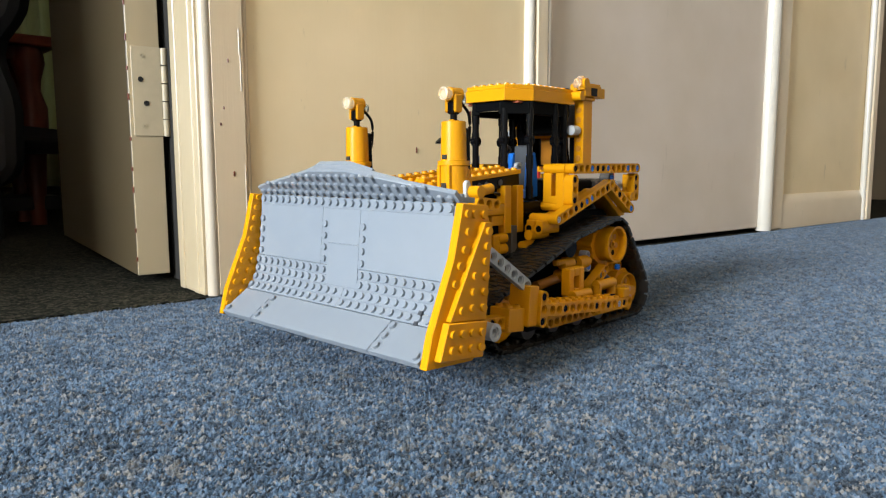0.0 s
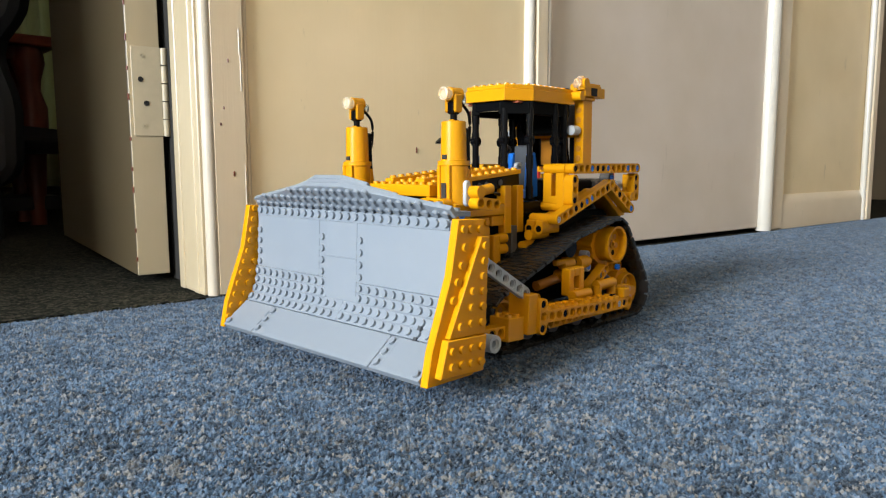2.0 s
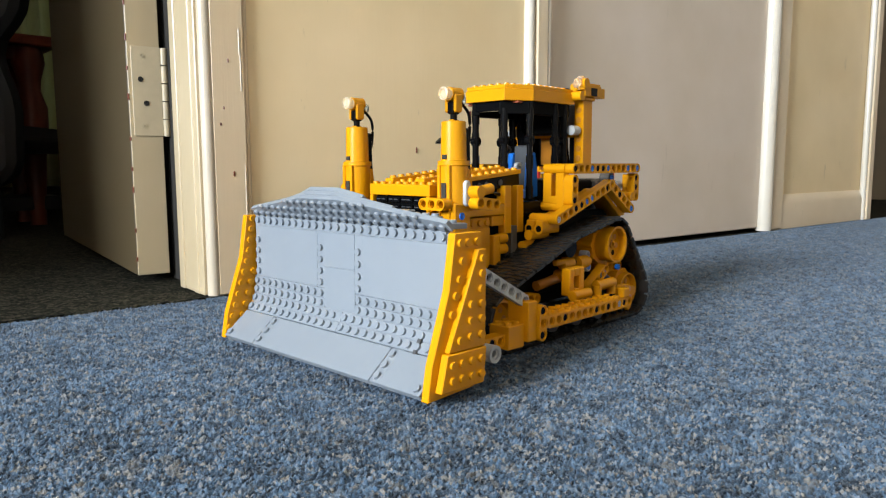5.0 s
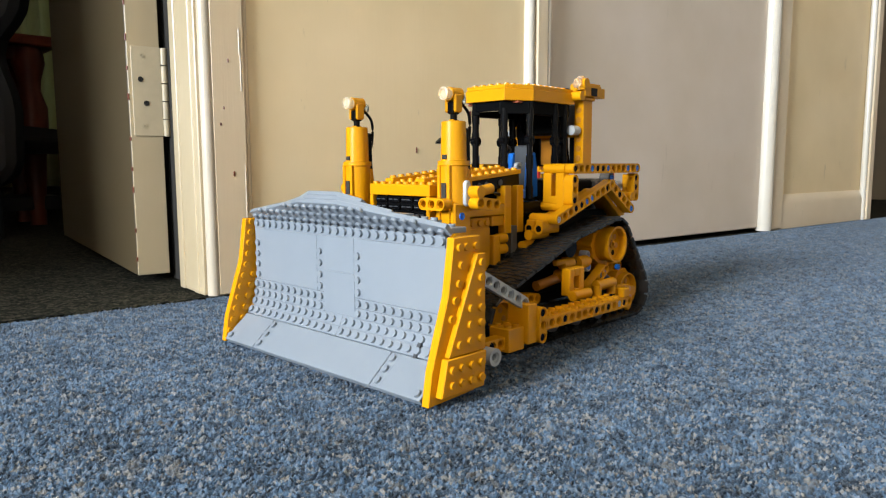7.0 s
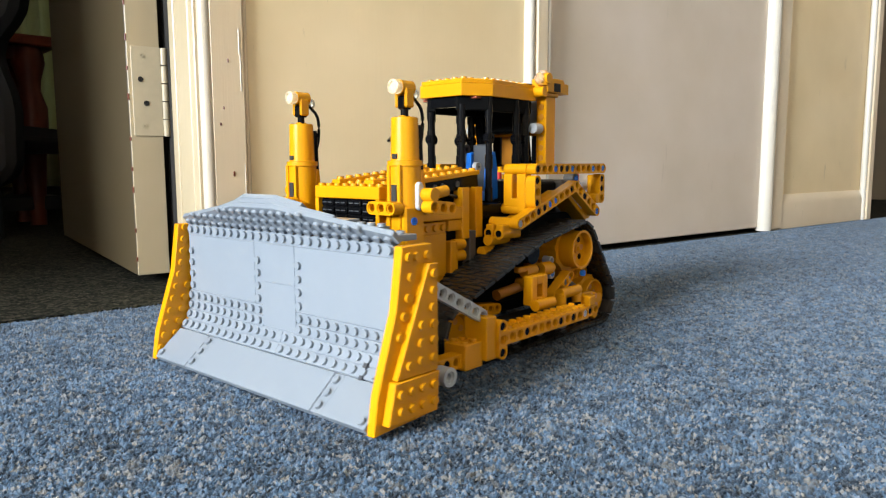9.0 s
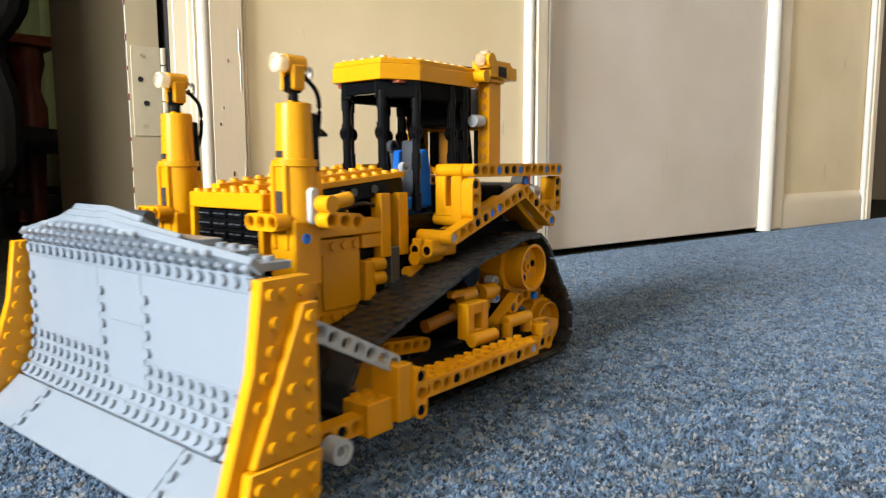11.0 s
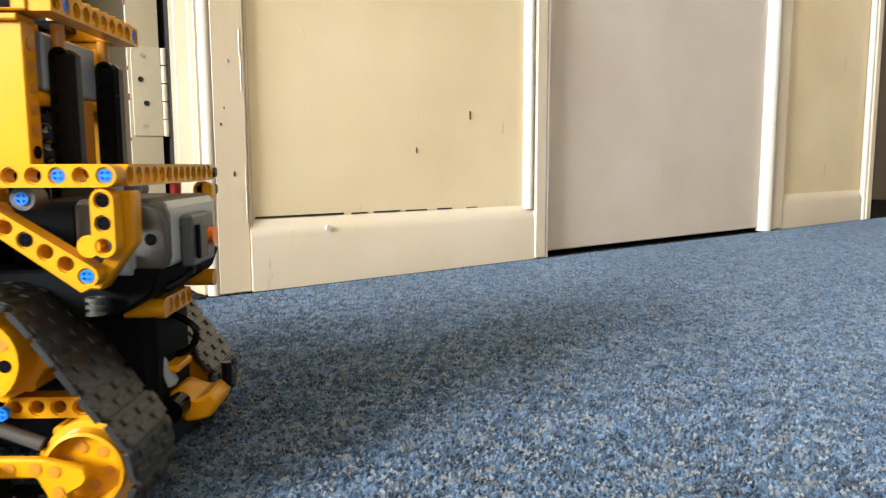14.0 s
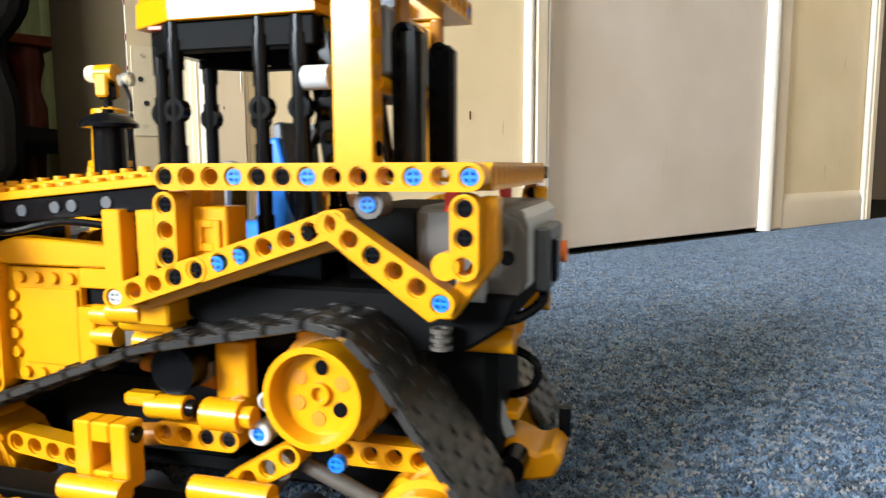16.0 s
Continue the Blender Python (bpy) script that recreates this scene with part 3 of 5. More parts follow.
    rod(bm, (203, -28, 106.5), (203, -8, 106.5), 3.4, seg=14)
    rod(bm, (196, -14, 103), (214, -20, 109), 2.6, seg=12)
    box(bm, 197, 209, -24, -12, 101.7, 105, 0.6)
    sub("coupling", bm, DARK, "dark grey coupling on the blade's top")
    # side plates: three layers of yellow wedges with studs
    for s in (1, -1):
        base = [(206, 9), (211, 3), (248, 1.2), (245, 20), (232, 60), (227.5, 91.5), (206, 91.5)]
        bm = prism(bmesh.new(), base, 104 * s, 109.4 * s, 0.4)
        if s > 0:
            studs(bm, [(x, 109.4, z) for x, z in ((210, 86), (218, 86), (223.5, 86), (222, 76), (224, 66), (227, 57), (230, 47))], (0, 1, 0))
        else:
            for z in np.arange(9, 90, 8.0):
                edge = 245 - (z - 20) * 0.32 if z < 60 else 232 - (z - 60) * 0.15
                studs(bm, [(x, -104, z) for x in np.arange(edge - 4.6, 222, -8.0)], (0, 1, 0))
        side = sub("side_plate", bm, YELLOW, "yellow wedge-shaped end plate of the blade")
        wedge = [(206, 82), (212.5, 82), (236, 27), (206, 27)]
        bm = prism(bmesh.new(), wedge, 109.5 * s, 113.4 * s, 0.4)
        studs(bm, [(x, 113.4 * s, z) for x, z in ((209.5, 77), (210, 68.5), (210.5, 60), (210, 51.5), (210, 43), (210, 34), (218.5, 52), (219, 43), (219, 34), (227.5, 33))], (0, s, 0))
        sub("wedge_plate", bm, YELLOW, "studded wedge plate")
        foot = [(206, 26.6), (238, 26.6), (243, 6), (208, 6)]
        bm = prism(bmesh.new(), foot, 109.5 * s, 114.6 * s, 0.5)
        studs(bm, [(x, 114.6 * s, z) for x in (211, 219, 227, 234.5) for z in (20.5, 12)], (0, s, 0))
        sub("foot_plate", bm, YELLOW, "studded lower plate")
    # push arms
    for s in (1, -1):
        yo = 95.5 * s
        a = liftarm(blade, 14, 0, yo, 0, 0, square=True, name="push_arm", label="yellow studded push-arm beam with round holes")
        bm = bmesh.new()
        box(bm, -3.4, 99.4, yo - 3.4, yo + 3.4, 3.9, 4.3, 0.1)
        studs(bm, [(8 * k, yo, 4.3) for k in range(13)], (0, 0, 1))
        part("studded_strip", bm, YELLOW, blade)
        liftarm(blade, 14, 0, yo - 8 * s, 0.02, 0, square=True, name="push_arm")
        bm = bmesh.new()
        box(bm, -3.4, 99.4, yo - 8 * s - 3.4, yo - 8 * s + 3.4, 3.9, 4.3, 0.1)
        studs(bm, [(8 * k, yo - 8 * s, 4.3) for k in range(13)], (0, 0, 1))
        part("studded_strip", bm, YELLOW, blade)
        for k, mtl in ((0, SILVER), (2, BLACK), (4, BLACK), (9, BLACK)):
            pin(blade, 8 * k, yo + 3.6 * s, 0, s, mtl)
        liftarm(blade, 3, 105.5, 101 * s, -6, 90, name="upright_liftarm")
        pin(blade, 105.5, 104.6 * s, -6, s, BLACK)
        pin(blade, 105.5, 104.6 * s, 10, s, BLACK)
        sub("arm_block", box(bmesh.new(), 142.7, 152, 86 * s, 103 * s, 17, 43, 0.6) if s > 0 else box(bmesh.new(), 142.7, 152, -103, -86, 17, 43, 0.6), YELLOW, "upright yellow block on the push arm")
        bm = bmesh.new()
        y0, y1 = sorted((84 * s, 100 * s))
        box(bm, 152.2, 168, y0, y1, 14, 29, 0.5)
        studs(bm, [(156.5, (y0 + y1) / 2 - 4, 29), (156.5, (y0 + y1) / 2 + 4, 29), (164, (y0 + y1) / 2 - 4, 29), (164, (y0 + y1) / 2 + 4, 29)])
        sub("arm_brick", bm, YELLOW)
        liftarm(blade, 6, 172 - px, 93 * s, 20 - pz, 0, square=True, name="arm_front_beam")
        pin(blade, 180 - px, 96.6 * s, 20 - pz, s, BLACK)
        bm = lathe(bmesh.new(), [(2.2, -4), (5.4, -4), (5.4, 4), (3.4, 4), (3.4, 2.6), (2.2, 2.6), (2.2, -4)], (189, 103 * s, 17), "Y", 18)
        sub("pulley", bm, SILVER, "pale grey pulley wheel")
        # brace from arm to blade
        dx, dz = 205 - 149, 71 - 42
        ang = math.degrees(math.atan2(dz, dx))
        liftarm(blade, 8, 149 - px, 96 * s, 43 - pz, ang, SILVER, th=4, name="brace", label="pale grey perforated diagonal brace")
    return blade


def build_tracks():
    """Both tracks: a loop of rigid links round sprocket, roller and idlers. Returns what moves."""
    R = 20.6
    pts = []
    for x, z, r in ((-46.7, 22.0, R), (-15.6, 64.6, R + 0.6), (38, 57, 18.6), (127, 22.0, R)):
        pts += [(x + r * math.cos(w), z + r * math.sin(w)) for w in np.linspace(0, 2 * math.pi, 240, endpoint=False)]
    pts.sort()
    hull = []
    for seq in (pts, pts[::-1]):
        h = []
        for p in seq:
            while len(h) > 1 and (h[-1][0] - h[-2][0]) * (p[1] - h[-2][1]) - (h[-1][1] - h[-2][1]) * (p[0] - h[-2][0]) <= 0:
                h.pop()
            h.append(p)
        hull += h[:-1]
    P = np.array(hull[::-1])          # clockwise seen from the left: the top runs forward
    seg = np.hypot(*(np.roll(P, -1, 0) - P).T)
    cum = np.concatenate([[0], np.cumsum(seg)])
    total = cum[-1]
    Pc = np.vstack([P, P[:1]])

    def along(s):
        s = s % total
        q = np.array([np.interp(s, cum, Pc[:, 0]), np.interp(s, cum, Pc[:, 1])])
        a, b = (s - 4) % total, (s + 4) % total
        d = np.array([np.interp(b, cum, Pc[:, 0]), np.interp(b, cum, Pc[:, 1])]) - np.array([np.interp(a, cum, Pc[:, 0]), np.interp(a, cum, Pc[:, 1])])
        return q, math.degrees(math.atan2(d[1], d[0]))

    n = round(total / 12.4)
    pitch = total / n
    bm = bmesh.new()
    box(bm, -pitch / 2 - 0.3, pitch / 2 + 0.3, -16.6, 16.6, -1.6, 1.2, 0.3)
    box(bm, -pitch / 2 + 0.9, pitch / 2 - 0.9, -20, 20, -1.4, 1.1, 0.3)
    for x in (-4.2, 0, 4.2):
        box(bm, x - 0.7, x + 0.7, -19.0, 19.0, 0.9, 1.6, 0.2)
    for k, y in enumerate((-16.2, -9.7, -3.2, 3.2, 9.7, 16.2)):
        x0 = -5.2 if k % 2 else 0.6
        box(bm, x0, x0 + 3.4, y - 2.5, y + 2.5, 1.1, 2.0, 0.3)
    for y in (-8, 8):
        box(bm, -2, 2, y - 2, y + 2, -3.2, -0.3, 0.5)
    links = []
    master = None
    for s in (1, -1):
        for k in range(n):
            if master is None:
                o = master = part("track_link", bm, TREAD, dozer, "dark grey ribbed track link")
            else:
                o = again(master, dozer, Matrix(), "dark grey ribbed track link")
            links.append((o, s, k * pitch))
    wheels = []
    for s in (1, -1):
        def wheel(name, x, z, prof, seg=30):
            bm = lathe(bmesh.new(), prof, (0, 0, 0), "Y", seg)
            if s < 0:
                bmesh.ops.rotate(bm, cent=(0, 0, 0), matrix=Matrix.Rotation(math.pi, 3, "Z"), verts=bm.verts)
            return part(name, bm, YELLOW, dozer, "", at(x, 49 * s, z))
        sp = wheel("sprocket", -15.6, 64.6, [(3, -16), (17.5, -16), (17.5, 5), (14.6, 5.5), (14.6, 18.5), (15.3, 19), (13.4, 19), (12.6, 13.0), (3.2, 12.6), (2.0, 12.6), (2.0, 10), (0.01, 10)])
        wheels.append((sp, s, 20.6, at(-15.6, 49 * s, 64.6)))
        for k in range(10):
            w = 2 * math.pi * k / 10
            bm = rod(bmesh.new(), (16.5 * math.cos(w), -14 * s, 16.5 * math.sin(w)), (16.5 * math.cos(w), 5 * s, 16.5 * math.sin(w)), 2.6, seg=10)
            part("tooth", bm, YELLOW, sp)
        for k in range(6):
            w = 2 * math.pi * k / 6 + 0.2
            bm = rod(bmesh.new(), (7.8 * math.cos(w), 11.2 * s, 7.8 * math.sin(w)), (7.8 * math.cos(w), 13.15 * s, 7.8 * math.sin(w)), 2.3, seg=14)
            part("hole", bm, BLACK if k in (0, 4) else HOLE_SHADE, sp)
        part("hub", lathe(bmesh.new(), [(3.4, 12 * s), (3.4, 14.4 * s), (2.2, 14.4 * s), (2.0, 12.5 * s), (0.01, 12.5 * s)], axis="Y", seg=16), YELLOW, sp)
        for x in (-46.7, 127):
            idl = wheel("idler_wheel", x, 22, [(3, -15), (17.0, -15), (17.0, 6), (14.5, 6.5), (14.5, 12), (13.2, 12.4), (12.0, 7.5), (3.4, 7), (0.01, 7)])
            wheels.append((idl, s, 20.6, at(x, 49 * s, 22)))
            for k in range(10):
                w = 2 * math.pi * k / 10
                bm = rod(bmesh.new(), (16.2 * math.cos(w), -14 * s, 16.2 * math.sin(w)), (16.2 * math.cos(w), 5.5 * s, 16.2 * math.sin(w)), 2.5, seg=10)
                part("tooth", bm, YELLOW, idl)
            for k in range(6):
                w = 2 * math.pi * k / 6
                part("hole", rod(bmesh.new(), (7.6 * math.cos(w), 6 * s, 7.6 * math.sin(w)), (7.6 * math.cos(w), 7.7 * s, 7.6 * math.sin(w)), 2.2, seg=14), HOLE_SHADE, idl)
        for x in (0, 32, 64, 96):
            rl = part("road_roller", lathe(bmesh.new(), [(2, -12), (8.8, -12), (8.8, 12), (2, 12)], axis="Y", seg=20), DARK, dozer, "", at(x, 49 * s, 12))
            wheels.append((rl, s, 8.8, at(x, 49 * s, 12)))
        part("top_roller", rod(bmesh.new(), (38, 36 * s, 66), (38, 58 * s, 66), 8, seg=22), BLACK, dozer)
    return links, wheels, along, total


# darker copy of the yellow: solid discs carry the shade inside holes
HOLE_SHADE = mat("shaded_hole_plastic", (0.45, 0.17, 0.006), 0.4)


def build_track_frames():
    for s in (1, -1):
        # side frames inside the push arms
        bm = bmesh.new()
        y0, y1 = sorted((58 * s, 72 * s))
        box(bm, -20, 112, y0, y1, 13, 26, 0.6)
        part("track_frame", bm, MATT, dozer, "dark inner track frame")
        liftarm(dozer, 15, -18, 75 * s, 18, 0, name="frame_liftarm")
        for k in (1, 2, 3):
            pin(dozer, -18 + 8 * k, 78.6 * s, 18, s, BLACK)
        # rear yoke round the idler
        tri = [(-8, 29.5), (-34, 29), (-49.5, 25.6), (-51, 22), (-49, 18.6), (-44, 16), (-43, 7), (-39.5, 4.8), (-36, 7), (-36.5, 15), (-33, 22), (-8, 21.5)]
        part("idler_yoke", prism(bmesh.new(), tri, 62.5 * s, 66.5 * s, 0.8), YELLOW, dozer, "thin triangular yellow yoke over the idler")
        for x, z in ((-47, 22), (-39.5, 8.5)):
            pin(dozer, x, 66.3 * s, z, s, BLACK if z > 15 else YELLOW)
        for x, z in ((-33, 25.5), (-39.5, 24.5), (-40.5, 17), (-24, 25.7), (-16, 25.7)):
            part("hole", rod(bmesh.new(), (x, 66 * s, z), (x, 66.9 * s, z), 2.2, seg=14), HOLE_SHADE, dozer)
        # cross pieces ahead of it
        bm = rod(bmesh.new(), (-4, 71 * s, 35), (22, 71 * s, 35), 4.0, seg=16)
        rod(bm, (-2, 71 * s, 35), (-2, 71 * s, 26), 3.8, seg=14)
        rod(bm, (20, 71 * s, 35), (20, 71 * s, 26), 3.8, seg=14)
        part("yoke_connector", bm, YELLOW, dozer, "round yellow connectors on the track frame")
        bm = box(bmesh.new(), -16, -7, *sorted((66 * s, 80 * s)), 22, 30, 0.8)
        part("yoke_block", bm, YELLOW, dozer)
        bm = lathe(bmesh.new(), [(2, 56 * s), (4.4, 56 * s), (4.4, 63 * s), (2, 63 * s), (2, 56 * s)], (-2, 0, 41), "Y", 16)
        rod(bm, (-3, 59 * s, 38), (4, 59 * s, 30), 2.4, seg=12)
        part("grey_joint", bm, TAUPE, dozer, "grey axle joint")
        # window-shaped bracket on the arm
        bm = bmesh.new()
        ya, yb = sorted((66 * s, 74 * s))
        for x0, x1, z0, z1 in ((43, 49.5, 32, 53), (56.5, 63, 32, 53), (49.5, 56.5, 46.5, 53), (49.5, 56.5, 32, 37.5)):
            box(bm, x0, x1, ya, yb, z0, z1, 0.7)
        part("frame_bracket", bm, YELLOW, dozer, "square yellow frame with an open middle")
        bm = rod(bmesh.new(), (42, 77 * s, 33), (64, 77 * s, 33), 3.9, seg=16)
        part("bracket_tube", bm, YELLOW, dozer)
        bm = rod(bmesh.new(), (42, 70 * s, 49), (45, 70 * s, 49), 2.6, seg=14)
        part("hole", bm, BLACK, dozer)
        # inner works under the belt
        bm = box(bmesh.new(), 17, 29, *sorted((42 * s, 48 * s)), 50, 74, 0.6)
        part("inner_block", bm, YELLOW, dozer)
        bm = rod(bmesh.new(), (14, 56 * s, 52.5), (27, 56 * s, 52.5), 5.2, seg=18)
        rod(bm, (10, 56 * s, 52.5), (14, 56 * s, 52.5), 3.6, seg=16)
        rod(bm, (20, 44 * s, 52.5), (20, 56 * s, 52.5), 4.2, seg=16)
        part("tube_connector", bm, YELLOW, dozer, "thick yellow tube connector")
        bm = rod(bmesh.new(), (34, 56 * s, 53.5), (48, 56 * s, 53), 4.1, seg=16)
        box(bm, 44, 57, *sorted((53 * s, 59 * s)), 53, 57.5, 1.2)
        part("joiner_tube", bm, YELLOW, dozer)
        part("axle_end", rod(bmesh.new(), (31, 56 * s, 53.5), (34, 56 * s, 53.5), 2.8, seg=14), BLACK, dozer)
        liftarm(dozer, 4, 20, 52 * s, 44, 0, name="inner_liftarm")
        for k in (0, 1):
            pin(dozer, 20 + 8 * k, 55.6 * s, 44, s, BLACK)
        liftarm(dozer, 5, 76, 50 * s, 30, 6, name="inner_link")
        liftarm(dozer, 5, -50, 46 * s, 42, 0, name="inner_liftarm")
        # bushes with blue pins
        for bx, by, bz, r in ((34.3, 50, 64.3, 5.0), (8.8, 56, 47.1, 3.8), (7.0, 54, 57, 3.4)):
            bm = lathe(bmesh.new(), [(2.3, -7), (r, -7), (r, -0.6), (r - 0.6, 0), (2.3, 0), (2.3, -7)] if s > 0 else [(2.3, 7), (r, 7), (r, 0.6), (r - 0.6, 0), (2.3, 0), (2.3, 7)], (bx, by * s, bz), "Y", 18)
            part("axle_bush", bm, SILVER if r < 4.5 else TAUPE, dozer, "grey axle bush")
            if r > 3.5:
                pin(dozer, bx, (by + 0.1) * s, bz, s, BLUE)
        pin(dozer, -22, 66 * s, 45, s, BLUE)
        # sloping arm ahead of the idler, with a grey joint through it
        dx, dz = -22.0, 13.5
        liftarm(dozer, 4, 15, 60 * s, 32, math.degrees(math.atan2(dz, dx)), name="sloping_arm", label="yellow arm sloping down to the frame")
        part("inner_axle", rod(bmesh.new(), (-8, 57 * s, 40), (-30, 55 * s, 30), 2.6, seg=12), TAUPE, dozer)
        part("inner_tube", rod(bmesh.new(), (40, 50 * s, 42), (70, 48 * s, 38), 4.0, seg=14), AMBER, dozer)
        part("inner_tube", rod(bmesh.new(), (30, 46 * s, 60), (62, 40 * s, 62), 3.2, seg=14), AMBER, dozer)
        part("inner_cover", box(bmesh.new(), 30, 104, *sorted((24.2 * s, 36 * s)), 28, 56, 1), MATT, dozer)


def build_body():
    # chassis core
    part("chassis", B(-58, 165, -24, 24, 16, 92, 2), MATT, dozer, "black gear-filled chassis")
    part("belly_pan", prism(bmesh.new(), [(-70, 92), (-66, 82), (-54, 74), (-20, 70), (20, 70), (56, 84), (56, 92)], -40, 40, 1.2), MATT, dozer, "black curved pan under the cab")
    bm = bmesh.new()
    for s in (-1, 1):
        rod(bm, (-15.6, 24 * s, 64.6), (-15.6, 40 * s, 64.6), 6, seg=16)
        rod(bm, (-46.7, 20 * s, 22), (-46.7, 40 * s, 22), 4, seg=14)
        rod(bm, (127, 20 * s, 22), (127, 40 * s, 22), 4, seg=14)
    part("axle", bm, BLACK, dozer)
    for s in (1, -1):
        # engine side panel with studs round a smooth middle
        bm = box(bmesh.new(), 101, 136, *sorted((24 * s, 27.4 * s)), 46, 92, 0.4)
        ps = [(105 + 8 * k, 27.4 * s, 50) for k in range(4)] + [(105 + 8 * k, 27.4 * s, 88) for k in range(4)] + [(133, 27.4 * s, z) for z in (58, 65.5, 73, 80.5)]
        studs(bm, ps, (0, s, 0))
        part("engine_panel", bm, YELLOW, dozer, "flat yellow engine side panel edged with studs")
        part("panel_tile", box(bmesh.new(), 102, 129, *sorted((27.5 * s, 28.6 * s)), 54, 84, 0.3), YELLOW, dozer)
        liftarm(dozer, 7, 139.5, 29 * s, 46, 90, name="front_upright")
        liftarm(dozer, 8, 152, 34 * s, 40, 90, name="front_upright")
        for z in (62, 78, 86):
            pin(dozer, 139.5, 32.6 * s, z, s, BLACK)
        # rounded beam over the panel
        out = [(84, 93), (84, 101.5), (128, 104), (140, 101), (147, 94.5), (146, 92.8)]
        part("engine_beam", prism(bmesh.new(), out, *sorted((22 * s, 30 * s)), 0.8), YELLOW, dozer, "curved yellow beam above the panel")
        part("engine_block", box(bmesh.new(), 84, 100, *sorted((20 * s, 29 * s)), 85, 92.6, 0.5), YELLOW, dozer)
        bm = box(bmesh.new(), 92, 100, *sorted((24 * s, 31 * s)), 52, 78, 0.6)
        rod(bm, (84, 28 * s, 75), (94, 28 * s, 75), 4, seg=16)
        rod(bm, (84, 28 * s, 67), (94, 28 * s, 67), 4, seg=16)
        part("side_connector", bm, YELLOW, dozer)
        # two upright fins
        for x in (82.5, 67.5):
            bm = prism(bmesh.new(), [(x - 4, 78.5), (x + 4, 78.5), (x + 4.3, 115), (x - 3.7, 115)], *sorted((22 * s, 30.5 * s)), 0.5)
            part("fin", bm, YELLOW, dozer, "upright yellow fin beside the hood")
        part("fin_post", box(bmesh.new(), 72, 79, *sorted((24 * s, 31 * s)), 58, 84, 0.5), TAUPE, dozer, "dark grey post between the fins")
        bm = rod(bmesh.new(), (48, 40 * s, 77), (70, 40 * s, 77), 4, seg=16)
        rod(bm, (54, 34 * s, 68), (70, 34 * s, 68), 4, seg=16)
        part("side_tube", bm, YELLOW, dozer)
        # hood: two studded strips stepping down to the front
        dx, dz = 100.0, -9.0
        tilt = math.degrees(math.atan2(-dz, dx))
        bm = bmesh.new()
        mm = Matrix.Translation((64, 0, 124)) @ Matrix.Rotation(radians(tilt), 4, "Y")
        ya, yb = sorted((12 * s, 28 * s))
        box(bm, 0, 98, ya, yb, 0, 3.2, 0.3, mm)
        box(bm, 10, 98, *sorted((12.2 * s, 20 * s)), 3.2, 6.2, 0.3, mm)
        studs(bm, [mm @ Vector((4 + 8 * k, 24 * s, 3.2)) for k in range(12)])
        studs(bm, [mm @ Vector((14 + 8 * k, 16 * s, 6.2)) for k in range(11)])
        part("hood_plate", bm, YELLOW, dozer, "yellow studded hood plate")
        bm = box(bmesh.new(), 0, 96, *sorted((14 * s, 26 * s)), -9, -0.2, 0.4, mm)
        part("hood_beam", bm, BLACK, dozer, "black sloping beam under the hood")
        for k in (3, 5, 6, 8):
            q = mm @ Vector((8 * k, 26 * s, -4.5))
            part("pin", rod(bmesh.new(), (q.x, q.y - s, q.z), (q.x, q.y + 0.8 * s, q.z), 2.3, seg=14), DARK, dozer)
        part("hose", tube([(150, 31 * s, 108), (128, 34 * s, 106), (105, 30 * s, 110), (84, 24 * s, 108)], 1.4), BLACK, dozer, "thin black hose")
    mm = Matrix.Translation((64, 0, 124)) @ Matrix.Rotation(radians(5.1), 4, "Y")
    bm = box(bmesh.new(), 0, 98, -12, 12, -1, 3.0, 0.3, mm)
    studs(bm, [mm @ Vector((4 + 8 * k, y, 3.0)) for k in range(12) for y in (-8, 0, 8) if not (4 <= k <= 6 and y == 0)])
    part("hood_centre", bm, YELLOW, dozer)
    # grille
    bm = bmesh.new()
    box(bm, 160, 168, -31, 31, 109.5, 117.5, 0.5)
    box(bm, 160, 168, -31, -27.5, 84, 109.4, 0.4)
    box(bm, 160, 168, 27.5, 31, 84, 109.4, 0.4)
    studs(bm, [(164, -28 + 8 * k, 117.5) for k in range(8)])
    part("grille_frame", bm, YELLOW, dozer, "yellow surround of the radiator grille")
    part("grille", B(160, 164.5, -27.4, 27.4, 70, 109.4, 0.3), BLACK, dozer, "black radiator grille of small tiles")
    for r in range(6):
        for c in range(4):
            bm = box(bmesh.new(), 164.4, 166.4, -26 + c * 13.2, -14.4 + c * 13.2, 79.5 + r * 5, 83.4 + r * 5, 0.5)
            part("grille_tile", bm, BLACK, dozer)
            # lighter grey bars on each tile, glints put in as colour
            for e in (3.2, 8.4):
                part("glint_slot", B(166.3, 166.8, -26 + c * 13.2 + e - 1.9, -26 + c * 13.2 + e + 1.9, 81.2 + r * 5, 81.9 + r * 5, 0.1), DARK, dozer)
    part("nose", B(150, 170, -20, 20, 50, 70, 1), YELLOW, dozer)
    # exhaust stack
    bm = lathe(bmesh.new(), [(0.01, 116), (6.8, 118), (6.4, 146), (11.6, 145.2), (11.8, 146.6), (9, 149.4), (5, 151), (2.4, 151.2), (2.4, 152.6), (0.01, 152.8)], (110.5, -3.5, 1.5))
    part("exhaust", bm, BLACK, dozer, "black exhaust stack with a domed cap")


